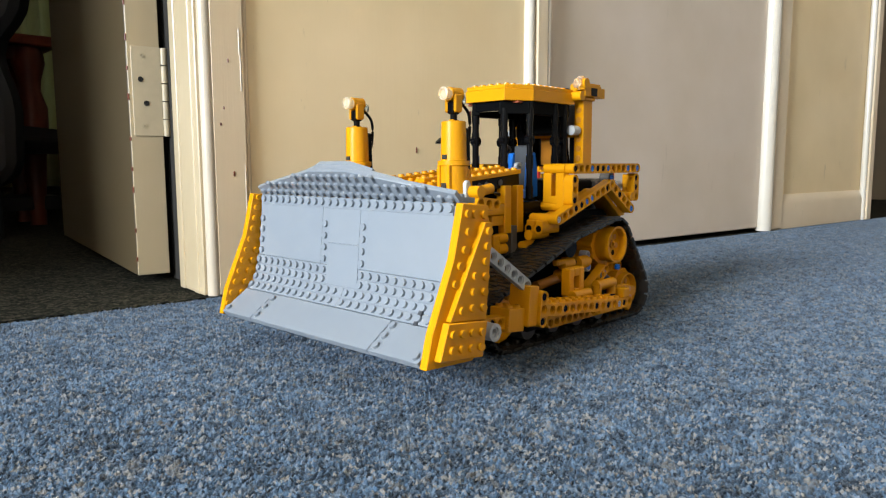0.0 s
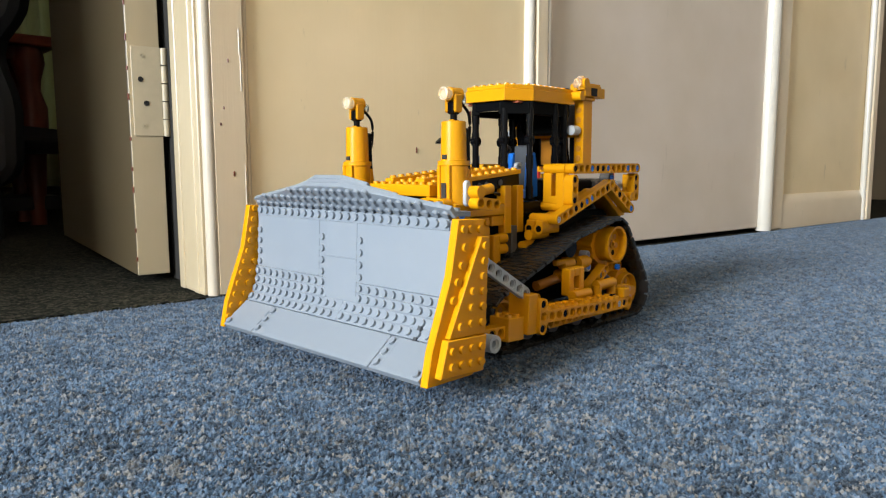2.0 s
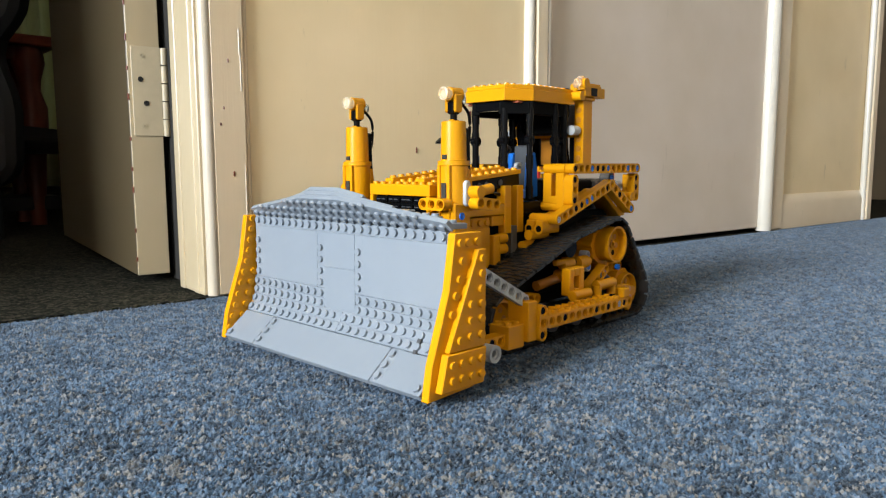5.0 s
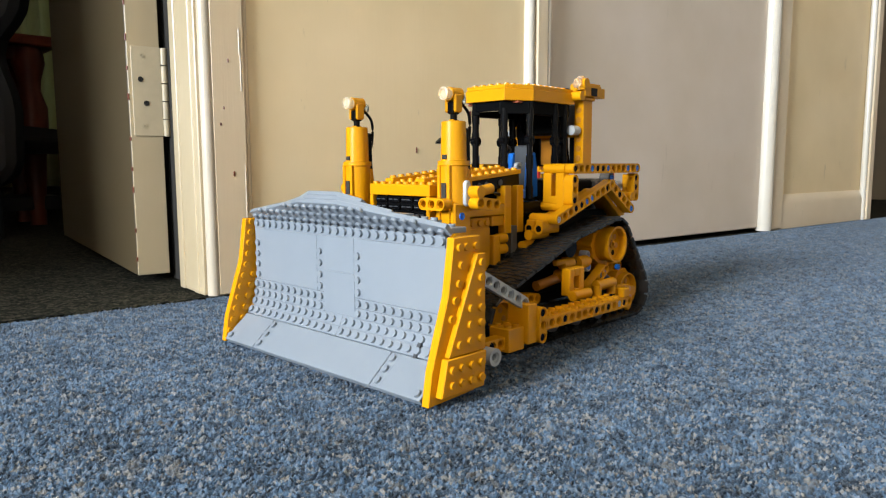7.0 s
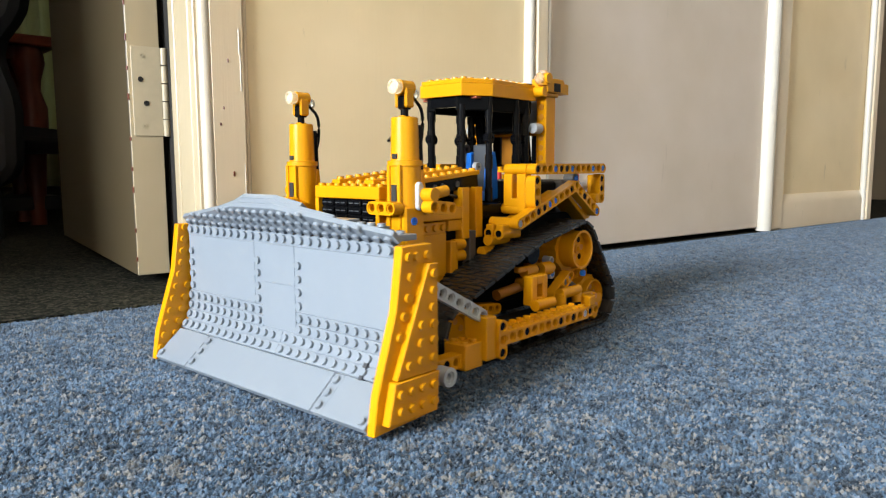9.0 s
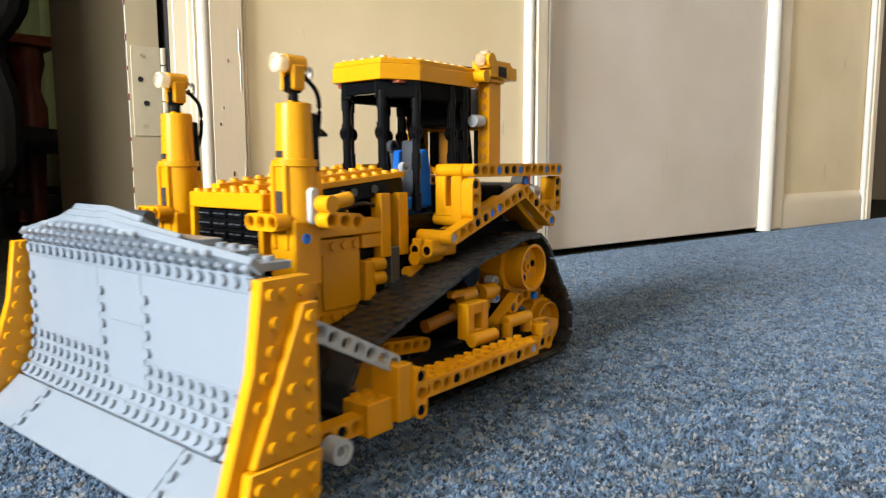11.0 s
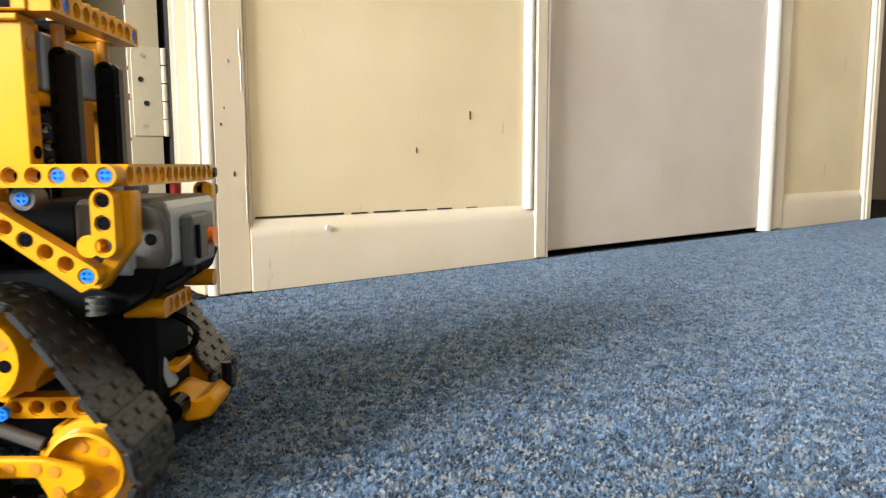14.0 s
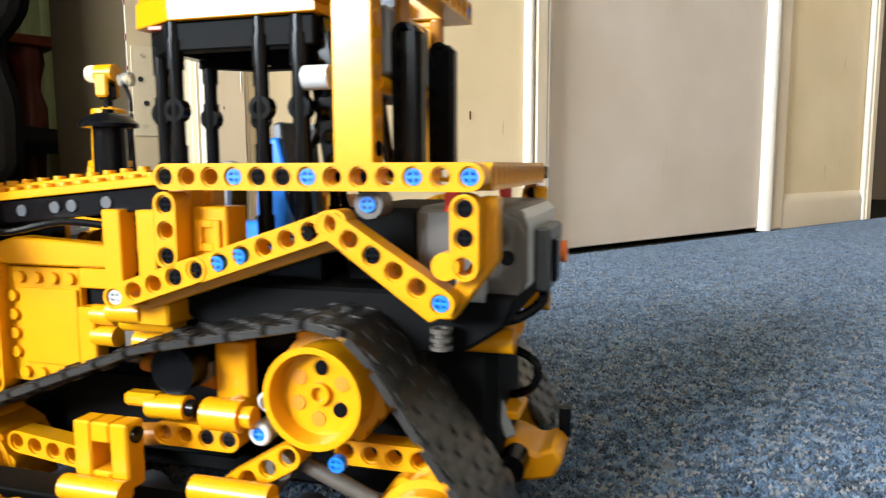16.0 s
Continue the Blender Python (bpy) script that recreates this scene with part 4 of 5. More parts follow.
def tube(pts, r, seg=8, steps=8):
    """A round hose through a few points."""
    V = [Vector(p) for p in pts]
    V = [V[0] * 2 - V[1]] + V + [V[-1] * 2 - V[-2]]
    line = []
    for i in range(1, len(V) - 2):
        for k in range(steps):
            t = k / steps
            a, b, c, d = V[i - 1:i + 3]
            line.append(0.5 * (2 * b + (c - a) * t + (2 * a - 5 * b + 4 * c - d) * t * t + (3 * b - a - 3 * c + d) * t ** 3))
    line.append(V[-2])
    bm = bmesh.new()
    rings = []
    for i, p in enumerate(line):
        d = (line[min(i + 1, len(line) - 1)] - line[max(i - 1, 0)]).normalized()
        q = d.to_track_quat("Z", "Y")
        rings.append([bm.verts.new(p + q @ Vector((r * math.cos(2 * math.pi * j / seg), r * math.sin(2 * math.pi * j / seg), 0))) for j in range(seg)])
    for a, b in zip(rings, rings[1:]):
        for j in range(seg):
            k = (j + 1) % seg
            bm.faces.new((a[j], a[k], b[k], b[j]))
    bm.faces.new(rings[0][::-1])
    bm.faces.new(rings[-1])
    return bm


def build_towers():
    """Lift cylinders beside the hood, each with a lamp head on top."""
    for s in (1, -1):
        x, y = (158.5, 44.5) if s > 0 else (157.5, -57.5)
        bm = lathe(bmesh.new(), [(0.01, 131), (8.9, 131), (8.2, 159), (7.2, 159.5), (3, 159.5), (0.01, 159.4)], (x, y, 0), seg=26)
        box(bm, x - 3, x + 3, y - 2, y + 2, 158.5, 160.5, 0.3)
        part("lift_cylinder", bm, YELLOW, dozer, "upright yellow lift cylinder")
        part("cylinder_back", prism(bmesh.new(), [(x - 11, 118), (x - 6, 118), (x - 6, 155), (x - 9.6, 155)], y - 6.2, y + 6.2, 0.8), BLACK, dozer, "black back of the cylinder")
        bm = lathe(bmesh.new(), [(0.01, 104), (9.6, 104), (9.8, 130), (10.8, 130.4), (10.8, 133.4), (9.4, 133.6), (0.01, 133.6)], (x, y, 0), seg=26)
        base = part("cylinder_base", bm, YELLOW, dozer, "yellow collar under the lift cylinder")
        for k in (-1, 1):
            part("rib", box(bmesh.new(), x + 6, x + 10.4, y + 4.4 * k - 1.2, y + 4.4 * k + 1.2, 92, 131, 0.4), YELLOW, base)
        part("base_block", box(bmesh.new(), x - 8, x + 9, y - 9, y + 9, 74, 106, 1.2), YELLOW, base)
        part("base_back", prism(bmesh.new(), [(x - 12, 100), (x - 6, 100), (x - 6, 128), (x - 9, 128)], y - 8, y + 8, 0.6), YELLOW, base)
        part("slot", B(x + 8.8, x + 10.2, y - 2.2, y + 2.2, 109, 119, 0.3), GAP, dozer)
        part("slot", B(x + 8.4, x + 9.6, y - 2, y + 2, 134.5, 137.5, 0.3), GAP, dozer)
        bm = lathe(bmesh.new(), [(9.9, 72), (9.9, 76), (8.2, 77), (8.2, 60), (0.01, 60)], (x, y, 0), seg=22)
        part("cylinder_foot", bm, YELLOW, dozer)
        # small cross beam facing forward
        liftarm(dozer, 3, x + 13.5, y - 14 * 1 + 2, 105, 0, name="cross_liftarm", yaw=90, label="short yellow beam across the cylinder")
        pin(dozer, 0, 0, 0, 1, BLUE, at(x + 2, y + 10 * s, 97, 0, 0, 0 if s > 0 else 180))
        # outer grey link and yellow rocker
        bm = prism(bmesh.new(), [(x - 4, 105), (x - 1, 103), (x + 2, 105), (x + 2, 119), (x, 121), (x - 3, 120), (x - 4, 117)], *sorted((y + 9.5 * s, y + 12.5 * s)), 0.8)
        part("side_link", bm, SILVER, dozer, "pale grey side link")
        liftarm(dozer, 3, x - 20, y + 17 * s, 104, 6, name="rocker")
        bm = rod(bmesh.new(), (x - 4, y + 12 * s, 113), (x - 4, y + 21 * s, 113), 4.1, seg=16)
        rod(bm, (x - 4, y + 17 * s, 113), (x - 18, y + 17 * s, 115), 3.6, seg=14)
        part("rocker_tube", bm, YELLOW, dozer)
        # lamp head
        part("lamp_stem", rod(bmesh.new(), (x, y, 159), (x, y, 171), 2.4, seg=14), BLACK, dozer)
        part("lamp_fork", B(x - 3.8, x + 3.8, y - 2.6, y + 2.6, 164, 172, 0.8), BLACK, dozer)
        bm = bmesh.new()
        for k in (-1, 1):
            box(bm, x - 3.8, x + 3.8, y + 3.9 * k - 1.2, y + 3.9 * k + 1.2, 165, 177, 1)
        rod(bm, (x - 5.5, y, 177), (x + 5, y, 177), 4.5, seg=18)
        head = part("lamp_head", bm, YELLOW, dozer, "yellow lamp head with clear lenses")
        part("lens", lathe(bmesh.new(), [(0.01, 5), (3.9, 5), (4.4, 7), (4.3, 10), (3.0, 10.6), (2.6, 9.4), (0.01, 9.2)], (x, y, 177), "X", 20), LENS_GLOW, head, "clear front lens with a faint added glow for its glints")
        part("lens", lathe(bmesh.new(), [(0.01, -6), (3.4, -6), (3.6, -12), (0.01, -12.6)], (x, y - 3, 174), "X", 18), CLEAR, head, "clear rear lens")
        part("cable", tube([(x - 8, y - 2, 173), (x - 14, y + 1, 164), (x - 14, y + 1, 148), (x - 10, y, 136)], 1.1), BLACK, dozer, "thin black lamp cable")


# faint warm emission added to stand for glints in the front lens
LENS_GLOW = mat("lamp_lens", (1.0, 0.93, 0.76), 0.06, trans=0.7, spec=0.9, emit=((1.0, 0.85, 0.5), 0.12))


def build_cab():
    # cab floor and dark interior
    part("cab_floor", B(-2, 70, -30, 30, 90, 102, 1), BLACK, dozer, "black cab floor")
    part("dashboard", B(56, 66, -20, 20, 102, 122, 1), BLACK, dozer)
    # roof: eight-sided slab, thinner studded layer on top, black rim below
    def octo(x0, x1, w, cut, z0, z1, bev=0.5, cy=16):
        pts = [(x0, -w), (x1 - cut, -w), (x1, -cy), (x1, cy), (x1 - cut, w), (x0, w)]
        bm = bmesh.new()
        lo = [bm.verts.new((a, b, z0)) for a, b in pts]
        hi = [bm.verts.new((a, b, z1)) for a, b in pts]
        fs = [bm.faces.new(lo[::-1]), bm.faces.new(hi)]
        for i in range(6):
            fs.append(bm.faces.new((lo[i], lo[(i + 1) % 6], hi[(i + 1) % 6], hi[i])))
        bmesh.ops.bevel(bm, geom=list({e for f in fs for e in f.edges}), offset=bev, segments=1, affect="EDGES")
        return bm
    roof = part("roof", octo(-2, 75.5, 31.5, 22, 180, 189, 0.35, 20), YELLOW, dozer, "yellow eight-sided cab roof with studs", smooth=False)
    bm = octo(-2, 74.5, 30.5, 22, 189.2, 192.2, 0.3, 19.5)
    spots = [(x, y, 192.2) for x in np.arange(4, 72, 8) for y in (-24, -16, -8, 0, 8, 16, 24) if not (x > 50 and abs(y) > 16 + (72 - x) * 0.5) and not (14 < x < 48 and abs(y) < 12)]
    studs(bm, spots)
    part("roof_plate", bm, YELLOW, roof, smooth=False)
    part("roof_tile", B(16, 46, -11.5, 11.5, 192.3, 194.6, 0.3), YELLOW, roof)
    part("roof_lining", B(2, 66, -26, 26, 178.2, 179.9, 0.3), RED_BROWN, roof, "red-brown underside of the roof")
    for s in (1, -1):
        part("roof_rail", box(bmesh.new(), 0, 54, *sorted((22 * s, 29 * s)), 170, 179.9, 0.6), MATT, dozer, "black rail under the roof")
        bm = prism(bmesh.new(), [(0, -3), (23.5, -3), (23.5, 6.5), (0, 6.5)], -3, 3, 0.4)
        part("roof_rail", bm, MATT, dozer, "", at(54, 27.5 * s, 173.2, 0, 0, -41 * s))
        # pillars: rods with round sleeves
        for x, y, r, z0, slv in ((69, 15, 2.6, 122, 1), (53.5, 28, 2.4, 104, 1), (20, 28, 2.4, 104, 1), (6, 27, 3.0, 104, 1)):
            bm = rod(bmesh.new(), (x, y * s, z0), (x, y * s, 180), r, seg=14)
            if slv:
                for za, zb in ((z0, z0 + 10), (z0 + 24, z0 + 34), (164, 174)):
                    rod(bm, (x, y * s, za), (x, y * s, zb), r + 0.6, seg=14)
                lathe(bm, [(2.4, -2.2), (4.1, -2.2), (4.1, 2.2), (2.4, 2.2), (2.4, -2.2)], (x, y * s, 150), "Y", 16)
            part("pillar", bm, BLACK, dozer, "black cab pillar of rods and sleeves")
    part("front_rail", B(66, 72, -16, 16, 172.5, 179.9, 0.6), BLACK, dozer)
    # rear cab wall: braces and motor
    for s in (1, -1):
        liftarm(dozer, 7, -4, 20 * s, 132, 82, BLACK, name="rear_brace")
        part("cab_hose", tube([(8, 20 * s, 104), (14, 22 * s, 124), (4, 20 * s, 142), (0, 20 * s, 158)], 1.8), BLACK, dozer)
    part("motor", B(-22, 2, -18, 14, 156, 178, 1.5), MATT, dozer, "black motor housing behind the cab")
    for s in (1, -1):
        part("motor_shaft", rod(bmesh.new(), (-7, 31.5 * s, 159), (2, 31.5 * s, 159), 4.0, seg=18), SILVER, dozer, "pale grey tube beside the cab")
    # seat
    for s in (1, -1):
        bm = prism(bmesh.new(), [(20, 104), (34, 104), (33, 122), (31, 140), (24, 141), (21, 128)], *sorted((7 * s, 12 * s)), 0.8)
        part("seat_wing", bm, BLUE, dozer, "bright blue seat side")
    part("seat_back", prism(bmesh.new(), [(22, 104), (28, 104), (29, 146), (25, 147)], -6.8, 6.8, 0.8), DARK, dozer, "dark grey seat back")
    part("seat_cushion", B(24, 44, -11.8, 11.8, 103, 110, 1), BLUE, dozer)
    bm = lathe(bmesh.new(), [(2.2, -2), (4.2, -2), (4.2, 2), (2.2, 2), (2.2, -2)], (25, -18, 143), "Y", 16)
    rod(bm, (25, -18, 139), (22, -16, 112), 2.2, seg=12)
    part("lever", bm, DARK, dozer, "grey control lever with an eyelet")
    bm = rod(bmesh.new(), (50, 8, 102), (46, 10, 126), 1.6, seg=10)
    lathe(bm, [(1.4, -1.8), (3.6, -1.8), (3.6, 1.8), (1.4, 1.8), (1.4, -1.8)], (45, 10, 129), "Y", 14)
    part("lever", bm, SILVER, dozer)
    # rear columns and head blocks
    for s in (1, -1):
        ya, yb = sorted((27 * s, 36.2 * s))
        part("column", B(-23, -9.5, ya, yb, 131, 184, 0.5), YELLOW, dozer, "flat yellow column at the rear of the cab")
        # discs over the column, hole shade put into their colour
        for k in range(6):
            part("hole", rod(bmesh.new(), (-23.6, 31.6 * s, 136 + 8 * k), (-22.6, 31.6 * s, 136 + 8 * k), 2.5, seg=14), BLACK if k == 0 else HOLE_SHADE, dozer)
            part("hole", rod(bmesh.new(), (-9.9, 31.6 * s, 136 + 8 * k), (-8.9, 31.6 * s, 136 + 8 * k), 2.5, seg=14), HOLE_SHADE, dozer)
        bm = box(bmesh.new(), -27.6, -4, *sorted((26 * s, 41 * s)), 186.6, 197.6, 0.6)
        box(bm, -23, -8, *sorted((27 * s, 39 * s)), 183.6, 186.4, 0.6)
        part("head_block", bm, YELLOW, dozer, "yellow block on top of the column")
        part("socket", box(bmesh.new(), -22, -13, *sorted((40.7 * s, 41.5 * s)), 187.5, 194, 0.2), BLACK, dozer)
        part("head_connector", rod(bmesh.new(), (-2, 24 * s, 187), (-2, 40 * s, 187), 4, seg=16), YELLOW, dozer)
        bm = rod(bmesh.new(), (-3.5, 37 * s, 192), (-3.5, 37 * s, 200.5), 4.6, seg=18)
        rod(bm, (-3.5, 32 * s, 197), (-3.5, 43 * s, 197), 4.2, seg=16)
        lm = part("roof_lamp", bm, YELLOW, dozer, "small yellow roof lamp with clear lens")
        part("lens", lathe(bmesh.new(), [(0.01, 2), (4.2, 2), (4.2, 6), (3.2, 7), (0.01, 7)], (-3.5, 37 * s, 197), "X", 18), CLEAR, lm)
        part("lens", rod(bmesh.new(), (-3.5, 37 * s, 200.6), (-3.5, 37 * s, 203), 4, 3.2, 18), CLEAR, lm)
        bm = box(bmesh.new(), -14, 2, *sorted((16 * s, 26 * s)), 189.6, 194, 0.5)
        part("roof_hinge", bm, BLACK, dozer)
    # rear cross beam with holes to the back
    liftarm(dozer, 10, -31.8, -36, 190.5, 0, square=True, name="cross_beam", yaw=90, label="yellow studded beam across the back of the cab")
    bm = bmesh.new()
    box(bm, -35.2, -28.4, -39.4, 39.4, 194.4, 194.8, 0.1)
    studs(bm, [(-31.8, -36 + 8 * k, 194.8) for k in range(10)])
    part("studded_strip", bm, YELLOW, dozer)
    for y in (-36, 28):
        pin(dozer, 0, 0, 0, 1, BLUE, at(-35.6, y, 190.5, 0, 0, 90))
    # black rear uprights
    for y in (17, -23):
        liftarm(dozer, 6, -28, y, 133, 90, BLACK, name="rear_upright", label="black upright beam behind the cab")
        part("rear_shell", B(-33.5, -24.5, y - 5, y + 3.6, 129, 176, 2), BLACK, dozer)
        pin(dozer, -29, y + 3.7, 158, 1, BLUE)
        pin(dozer, 0, 0, 0, 1, BLUE, at(-33, y, 162, 0, 0, 90))
        part("rear_tube", rod(bmesh.new(), (-26, y - 1, 175), (-26, y - 1, 186), 2.6, seg=14), AMBER, dozer)
    part("rear_box", B(-24, -19, -20, 24, 160, 182, 1), GREY, dozer, "light grey block between the uprights")
    part("rear_panel", B(-24, -21, -16, 10, 130, 159, 0.6), AMBER, dozer, "glossy amber-brown panel")
    part("cross_tube", rod(bmesh.new(), (-21, -28, 157), (-21, 29, 157), 3.0, seg=14), YELLOW, dozer)


def build_rear():
    # handrail frame
    for s in (1, -1):
        y = 56 * s
        liftarm(dozer, 13, -60, y, 127.5, 0, name="handrail", label="long yellow perforated handrail beam")
        for k, mtl in ((0, BLUE), (2, BLUE), (6, BLUE), (7, BLACK), (8, BLACK), (9, BLUE), (12, BLACK)):
            pin(dozer, -60 + 8 * k, y + 3.6 * s, 127.5, s, mtl)
        liftarm(dozer, 3, 36.5, y, 119, -90, name="front_post")
        liftarm(dozer, 3, -58.5, y, 119, -90, name="rear_post")
        for x, mt in ((36.5, BLACK), (-58.5, BLACK)):
            pin(dozer, x, y + 3.6 * s, 119, s, mt)
            pin(dozer, x, y + 3.6 * s, 103 if x > 0 else 111, s, mt)
        # bracket ahead of the front post, across the machine
        bm = rod(bmesh.new(), (37, 32 * s, 127.5), (37, 52 * s, 127.5), 4, seg=16)
        box(bm, 33, 41, *sorted((44 * s, 51.9 * s)), 98, 124, 0.6)
        box(bm, 33, 41, *sorted((32 * s, 40 * s)), 100, 124, 0.6)
        box(bm, 33, 41, *sorted((38 * s, 46 * s)), 100, 106, 0.5)
        rod(bm, (37, 30 * s, 98), (37, 52 * s, 98), 4, seg=16)
        part("rail_bracket", bm, YELLOW, dozer, "yellow bracket between handrail and cab")
        part("bracket_socket", box(bmesh.new(), 20, 32.8, *sorted((40 * s, 51.8 * s)), 100, 118, 0.6), YELLOW, dozer)
        bm = bmesh.new()
        ye, yf = sorted((51.6 * s, 53 * s))
        for x0, x1, z0, z1 in ((22, 24.5, 104, 114), (28.5, 31, 104, 114), (24.5, 28.5, 104, 106.5), (24.5, 28.5, 111.5, 114)):
            box(bm, x0, x1, ye, yf, z0, z1, 0.3)
        part("socket_rim", bm, YELLOW, dozer)
        bm = lathe(bmesh.new(), [(2.0, 74), (3.4, 74), (3.4, 75.2), (2.2, 75.2), (2.2, 76.6), (3.4, 76.6), (3.4, 77.8), (2.2, 77.8), (2.2, 79.2), (3.4, 79.2), (3.4, 80.6), (2, 80.6), (2.0, 74)], (-48, 46 * s, 2), "Z", 16)
        part("spring", bm, TAUPE, dozer, "small bright spring under the fender")
        part("rear_bracket", prism(bmesh.new(), [(-47, 86.5), (-53, 86), (-66, 103.5), (-66, 122), (-61, 122), (-61, 106.5), (-50, 91.5)], *sorted((44 * s, 51.8 * s)), 0.8), YELLOW, dozer, "yellow plate behind the handrail post")
        bm = rod(bmesh.new(), (-53, (y - 3 * s), 103), (-53, y + 3.6 * s, 103), 4, seg=16)
        part("post_connector", bm, YELLOW, dozer)
        # fender: a long bent beam over the track
        a = math.degrees(math.atan2(114 - 89, 57 + 18))
        liftarm(dozer, 5, 57, y, 89, 180 - a, name="fender_beam", label="yellow fender beam sloping over the track")
        liftarm(dozer, 7, 57 - 33 * 0.952, y - 0.4 * s, 89 + 33 * 0.307, 180 - a, name="fender_beam")
        liftarm(dozer, 6, -18, y - 0.2 * s, 114, 180 + 32.5, name="fender_beam")
        part("fender_plate", prism(bmesh.new(), [(52, 88), (-17, 110.5), (-50, 87), (-46, 85), (-17, 106), (50, 84)], *sorted((34 * s, 52 * s)), 0.4), YELLOW, dozer, "yellow plate under the fender beams")
        for k, mtl in ((0, SILVER), (3, BLACK), (4, BLACK)):
            pin(dozer, 57 - 8 * k * 0.952, y + 3.6 * s, 89 + 8 * k * 0.307, s, mtl)
        for k, mtl in ((5.0, BLUE), (6.0, BLUE), (9, BLACK)):
            pin(dozer, 57 - 7.9 * k * 0.952, y + 3.6 * s, 89 + 7.9 * k * 0.307, s, mtl)
        pin(dozer, -18 - 16 * 0.843, y + 3.6 * s, 114 - 16 * 0.537, s, BLACK)
        pin(dozer, -18 - 40 * 0.843, y + 3.6 * s, 114 - 40 * 0.537, s, BLUE)
        bm = rod(bmesh.new(), (57, 34 * s, 89), (57, 52 * s, 89), 4.2, seg=16)
        box(bm, 44, 56, *sorted((36 * s, 51 * s)), 78, 86, 0.8)
        part("fender_mount", bm, YELLOW, dozer, "yellow fender mount")
        for yc in (39.2, 48.2):
            bm = rod(bmesh.new(), (55, yc * s, 82), (68, yc * s, 82), 4.1, seg=18)
            box(bm, 55, 67.4, min((yc - 3.4) * s, (yc + 3.4) * s), max((yc - 3.4) * s, (yc + 3.4) * s), 82, 88.5, 0.8)
            con = part("mount_connector", bm, YELLOW, dozer, "yellow connector with a round hole to the front")
            part("hole", rod(bmesh.new(), (67.6, yc * s, 82), (68.3, yc * s, 82), 2.5, seg=14), BLACK, con)
        bm = rod(bmesh.new(), (-28, 44 * s, 119.5), (-28, 53 * s, 119.5), 4.4, seg=18)
        part("axle_bush", bm, TAUPE, dozer)
        pin(dozer, -28, 54 * s, 119.5, s, BLUE)
        for z in (112, 94):
            part("bush", lathe(bmesh.new(), [(2, 0), (4.2, 0), (4.2, 8), (2, 8), (2, 0)], (-60, 41 * s, z), "X", 16), SILVER, dozer, "white-grey bush")
        part("red_pin", rod(bmesh.new(), (-50, 40 * s, 117), (-50, 40 * s, 124), 2.6, seg=12), RED, dozer)
    liftarm(dozer, 13, -60, -48, 127.5, 0, name="handrail", yaw=90, label="yellow handrail across the back")
    for z in (127.5, 119):
        part("hole", rod(bmesh.new(), (-64.6, -58, z), (-63, -58, z), 2.5, seg=14), BLACK, dozer)
    # battery box
    bm = prism(bmesh.new(), [(-68, 90), (-71, 93), (-71, 114), (-68, 118), (-36, 118), (-36, 88), (-64, 88)], -34, 34, 2.0)
    bat = part("battery_box", bm, TAUPE, dozer, "grey battery box with a dark switch panel")
    part("rear_cover", B(-71.5, -66, -31, 31, 91, 117, 2.5), SILVER, bat, "pale grey rear of the battery box")
    side = [(-72, 98), (-71, 93), (-67, 89.4), (-60, 88.4), (-40, 88.4), (-40, 117), (-62, 117), (-68, 115), (-71.4, 110)]
    part("side_cover", prism(bmesh.new(), side, 34, 37, 0.8), TAUPE, bat, "taupe rounded side of the battery box")
    part("socket_hole", rod(bmesh.new(), (-66, 36, 103), (-66, 37.4, 103), 2.3, seg=16), BLACK, bat)
    part("seat_base", B(-35.8, -10, -30, 30, 92.2, 117, 1.5), MATT, dozer, "black block ahead of the battery box")
    sw = part("switch_panel", B(-76.6, -71.5, -9, 21, 90, 111, 1), DARK, bat, "dark switch panel")
    part("button", rod(bmesh.new(), (-79.5, -0.5, 101), (-76.5, -0.5, 101), 4, 3.4, 16), ORANGE, sw, "orange switch")
    part("plug", B(-78.5, -76.5, 7, 17, 93, 107, 0.6), BLACK, sw)
    part("cable", tube([(-74, 14, 92), (-74, 20, 87), (-66, 26, 82), (-50, 28, 80)], 1.8), BLACK, dozer, "black power cable")
    # tow hook and what hangs at the rear
    bm = prism(bmesh.new(), [(-56, 21), (-68, 20.5), (-77, 22.5), (-80.5, 29.5), (-77, 33.5), (-71, 30.5), (-62, 34.5), (-56, 32)], -15, 9, 1.2)
    part("tow_hook", bm, YELLOW, dozer, "yellow tow hook")
    part("hook_base", B(-66, -50, -12, 24, 14, 26, 1.5), BLACK, dozer)
    part("hook_pin", rod(bmesh.new(), (-78.5, -13, 30), (-78.5, -13, 41), 2.4, seg=12), BLACK, dozer)
    part("hook_joint", rod(bmesh.new(), (-64, 8, 29), (-64, 20, 29), 5, seg=16), BLACK, dozer)
    part("rear_plate", B(-2, 2, -9, 9, -8, 9, 0.8), GREY, dozer, "loose grey plate", at(-58, 6, 44, 12, 20, 20))
    part("rear_arm", B(-66, -50, -4, 14, 44, 47, 0.6), YELLOW, dozer)
    liftarm(dozer, 5, -58, -16, 72, 0, name="rear_beam", yaw=90)
    bm = rod(bmesh.new(), (-66, 24, 74), (-50, 24, 74), 4.0, seg=16)
    part("rear_tube", bm, YELLOW, dozer)
    part("rear_tube", rod(bmesh.new(), (-70, -30, 78), (-54, -30, 78), 4.0, seg=16), YELLOW, dozer)
    part("hose", tube([(-56, 0, 68), (-70, 4, 62), (-68, 2, 52), (-56, -4, 46)], 1.6), BLACK, dozer)
    part("rear_gear", B(-60, -40, -20, 22, 30, 72, 2), MATT, dozer)


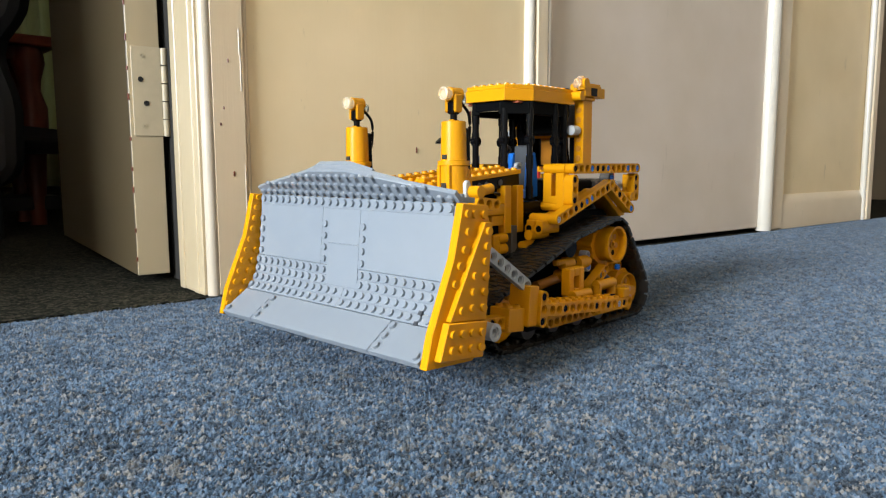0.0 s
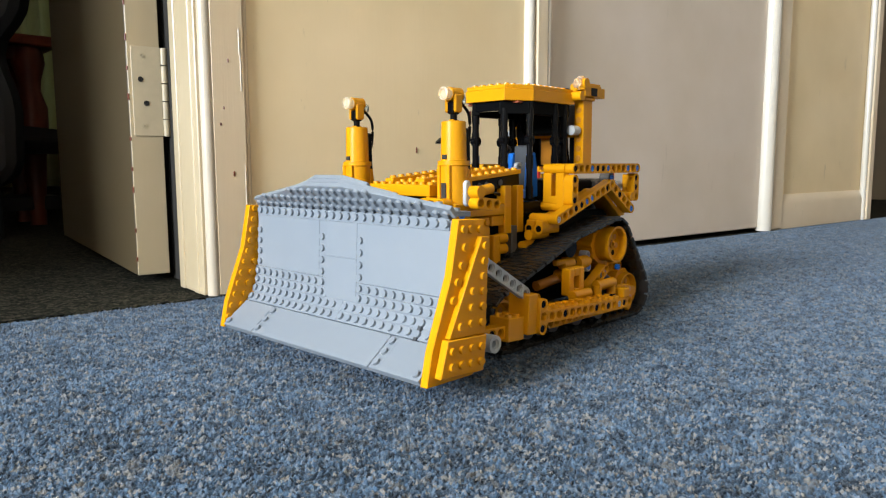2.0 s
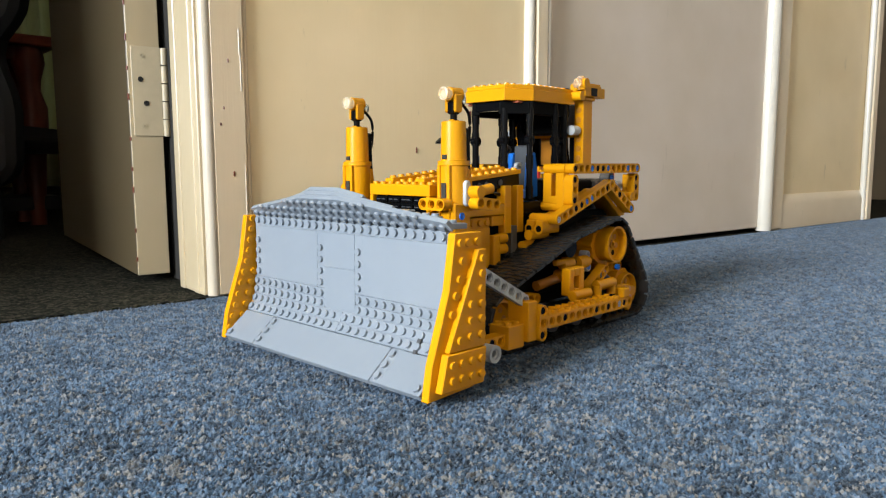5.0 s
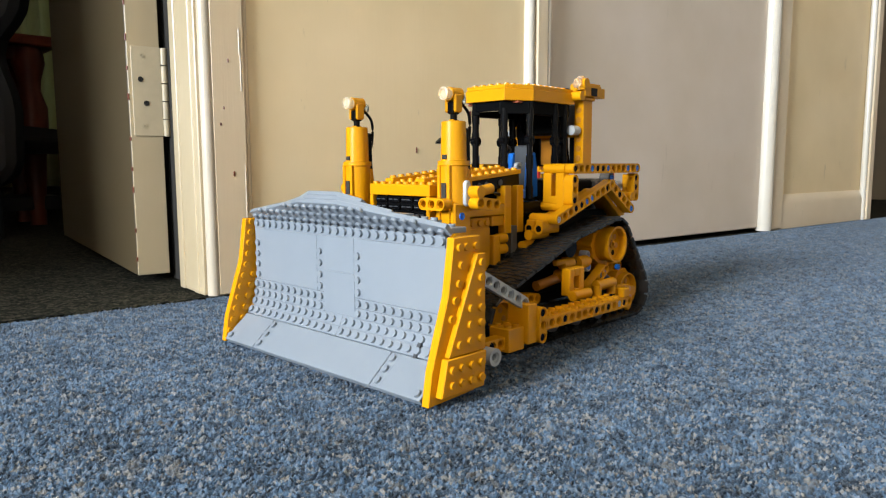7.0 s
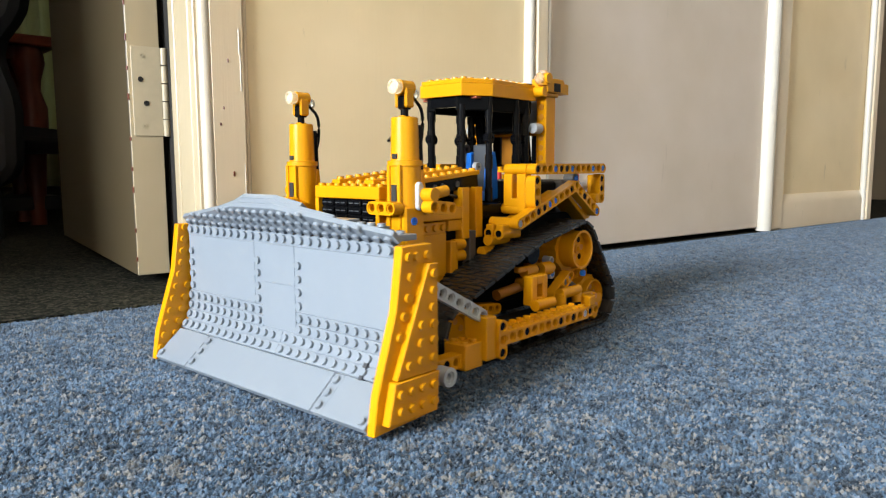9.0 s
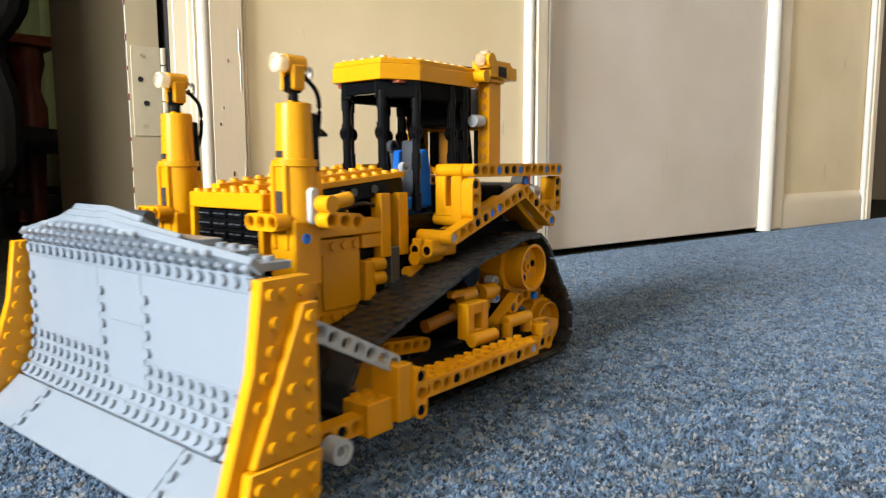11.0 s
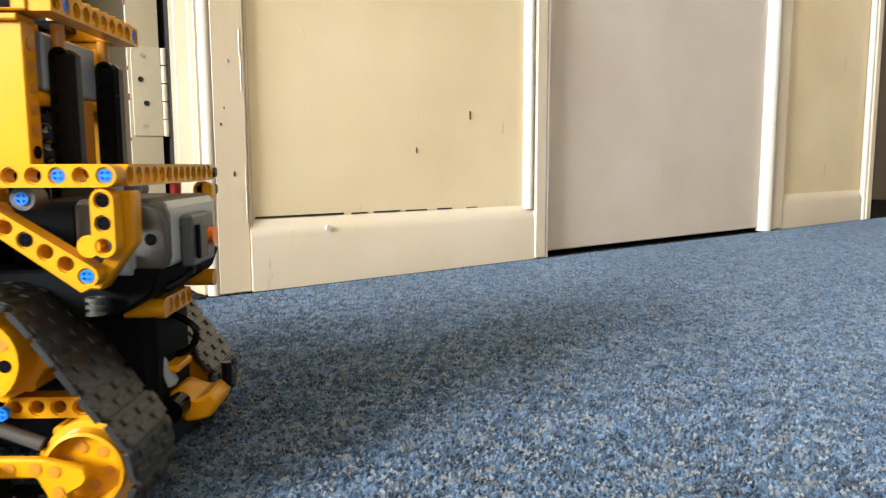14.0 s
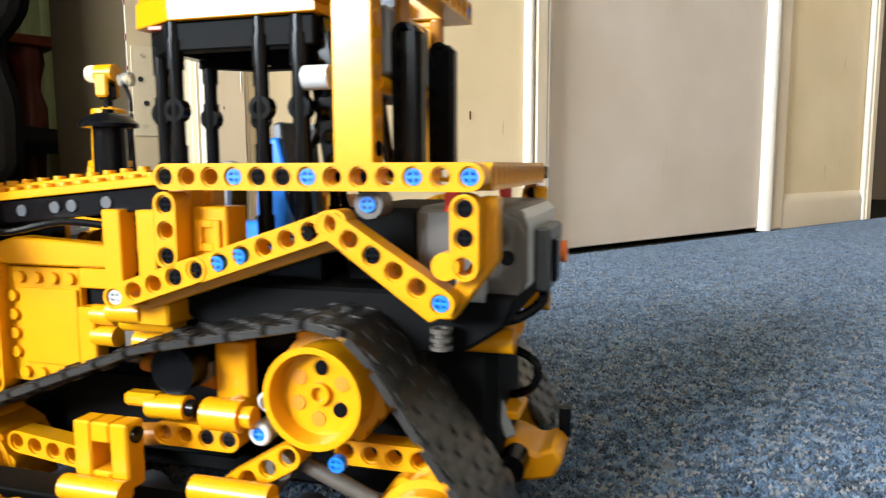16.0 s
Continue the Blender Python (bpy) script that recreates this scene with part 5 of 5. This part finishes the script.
RED_BROWN = mat("red_brown_plastic", (0.28, 0.06, 0.02), 0.4)

blade = build_blade()
links, wheels, along, loop = build_tracks()
build_track_frames()
build_body()
build_towers()
build_cab()
build_rear()


# ---------------- what moves ----------------
# seconds, x, y, heading of the machine
WAY = [(0, 0.0854, 0.6200, -134.0), (7.5, 0.0854, 0.6200, -134.0), (8, 0.0655, 0.5946, -137.96), (8.5, 0.0548, 0.5835, -137.87),
       (9, 0.0481, 0.5829, -131.27), (9.2, 0.0450, 0.5820, -127.29), (9.6, 0.0400, 0.5720, -121.5), (10.2, 0.0260, 0.5400, -120.0),
       (10.8, 0.0035, 0.5000, -126.5), (11.3, -0.0156, 0.4619, -132.94), (11.5, -0.0269, 0.4486, -134.41), (12, -0.0552, 0.4050, -142.13),
       (12.5, -0.0810, 0.3691, -150.81), (13, -0.1136, 0.3420, -157.86), (13.5, -0.1510, 0.3215, -162.6), (13.8, -0.1650, 0.3061, -172.6),
       (14, -0.1781, 0.3023, -178.18), (14.2, -0.1780, 0.2985, -179.54), (14.5, -0.1557, 0.2993, -182.0), (15, -0.1112, 0.2935, -185.27),
       (15.5, -0.0721, 0.2790, -193.0), (16, -0.0337, 0.2643, -196.28)]
LIFT = [(0, 5.56), (0.5, 4.94), (1, 4.32), (1.5, 3.57), (2, 2.95), (2.5, 2.31), (3, 1.80), (3.5, 1.42), (4, 1.17), (5, 0.72), (6, 0.28), (6.5, 0.12), (7, 0), (16, 0)]


def way_at(t):
    """Place and heading at t seconds, gliding through the rows of WAY."""
    i = max(k for k in range(len(WAY) - 1) if WAY[k][0] <= t) if t < WAY[-1][0] else len(WAY) - 2
    a, b = WAY[i], WAY[i + 1]
    h = b[0] - a[0]
    u = (t - a[0]) / h
    out = []
    for c in (1, 2, 3):
        d = (b[c] - a[c]) / h
        d0 = d1 = d
        if i > 0:
            p = WAY[i - 1]
            e = (a[c] - p[c]) / (a[0] - p[0])
            d0 = 0 if e * d <= 0 else (d + e) / 2
        if i < len(WAY) - 2:
            q = WAY[i + 2]
            e = (q[c] - b[c]) / (q[0] - b[0])
            d1 = 0 if e * d <= 0 else (d + e) / 2
        out.append(a[c] * (2 * u ** 3 - 3 * u * u + 1) + h * d0 * (u ** 3 - 2 * u * u + u) + b[c] * (3 * u * u - 2 * u ** 3) + h * d1 * (u ** 3 - u * u))
    return out


def motions():
    times = [0.0] + [round(7.5 + 0.1 * k, 2) for k in range(86)]
    rows, run = [], {1: [0.0], -1: [0.0]}
    prev = None
    for t in times:
        x, y, a = way_at(t)
        rows.append((t, pose(x, y, 0, 0, 0, a)))
        if prev:
            mid = radians((a + prev[2]) / 2)
            for s in (1, -1):
                px, py = prev[0] - 0.049 * s * math.sin(radians(prev[2])), prev[1] + 0.049 * s * math.cos(radians(prev[2]))
                qx, qy = x - 0.049 * s * math.sin(radians(a)), y + 0.049 * s * math.cos(radians(a))
                run[s].append(run[s][-1] + 1000 * ((qx - px) * math.cos(mid) + (qy - py) * math.sin(mid)))
        prev = (x, y, a)
    walk(dozer, rows)
    walk(blade, [(t, at(*PIVOT, 0, -a, 0)) for t, a in LIFT])
    step = [0] + list(range(1, len(times), 2))
    if step[-1] != len(times) - 1:
        step.append(len(times) - 1)
    for o, s, s0 in links:
        rr = []
        for i in step:
            q, ang = along(s0 + run[s][i])
            rr.append((times[i], at(q[0], 49 * s, q[1]) @ pose(0, 0, 0, 0, -ang, 0)))
        walk(o, rr)
    for o, s, r, m in wheels:
        walk(o, [(times[i], m @ pose(0, 0, 0, 0, math.degrees(run[s][i] / r), 0)) for i in step])


motions()
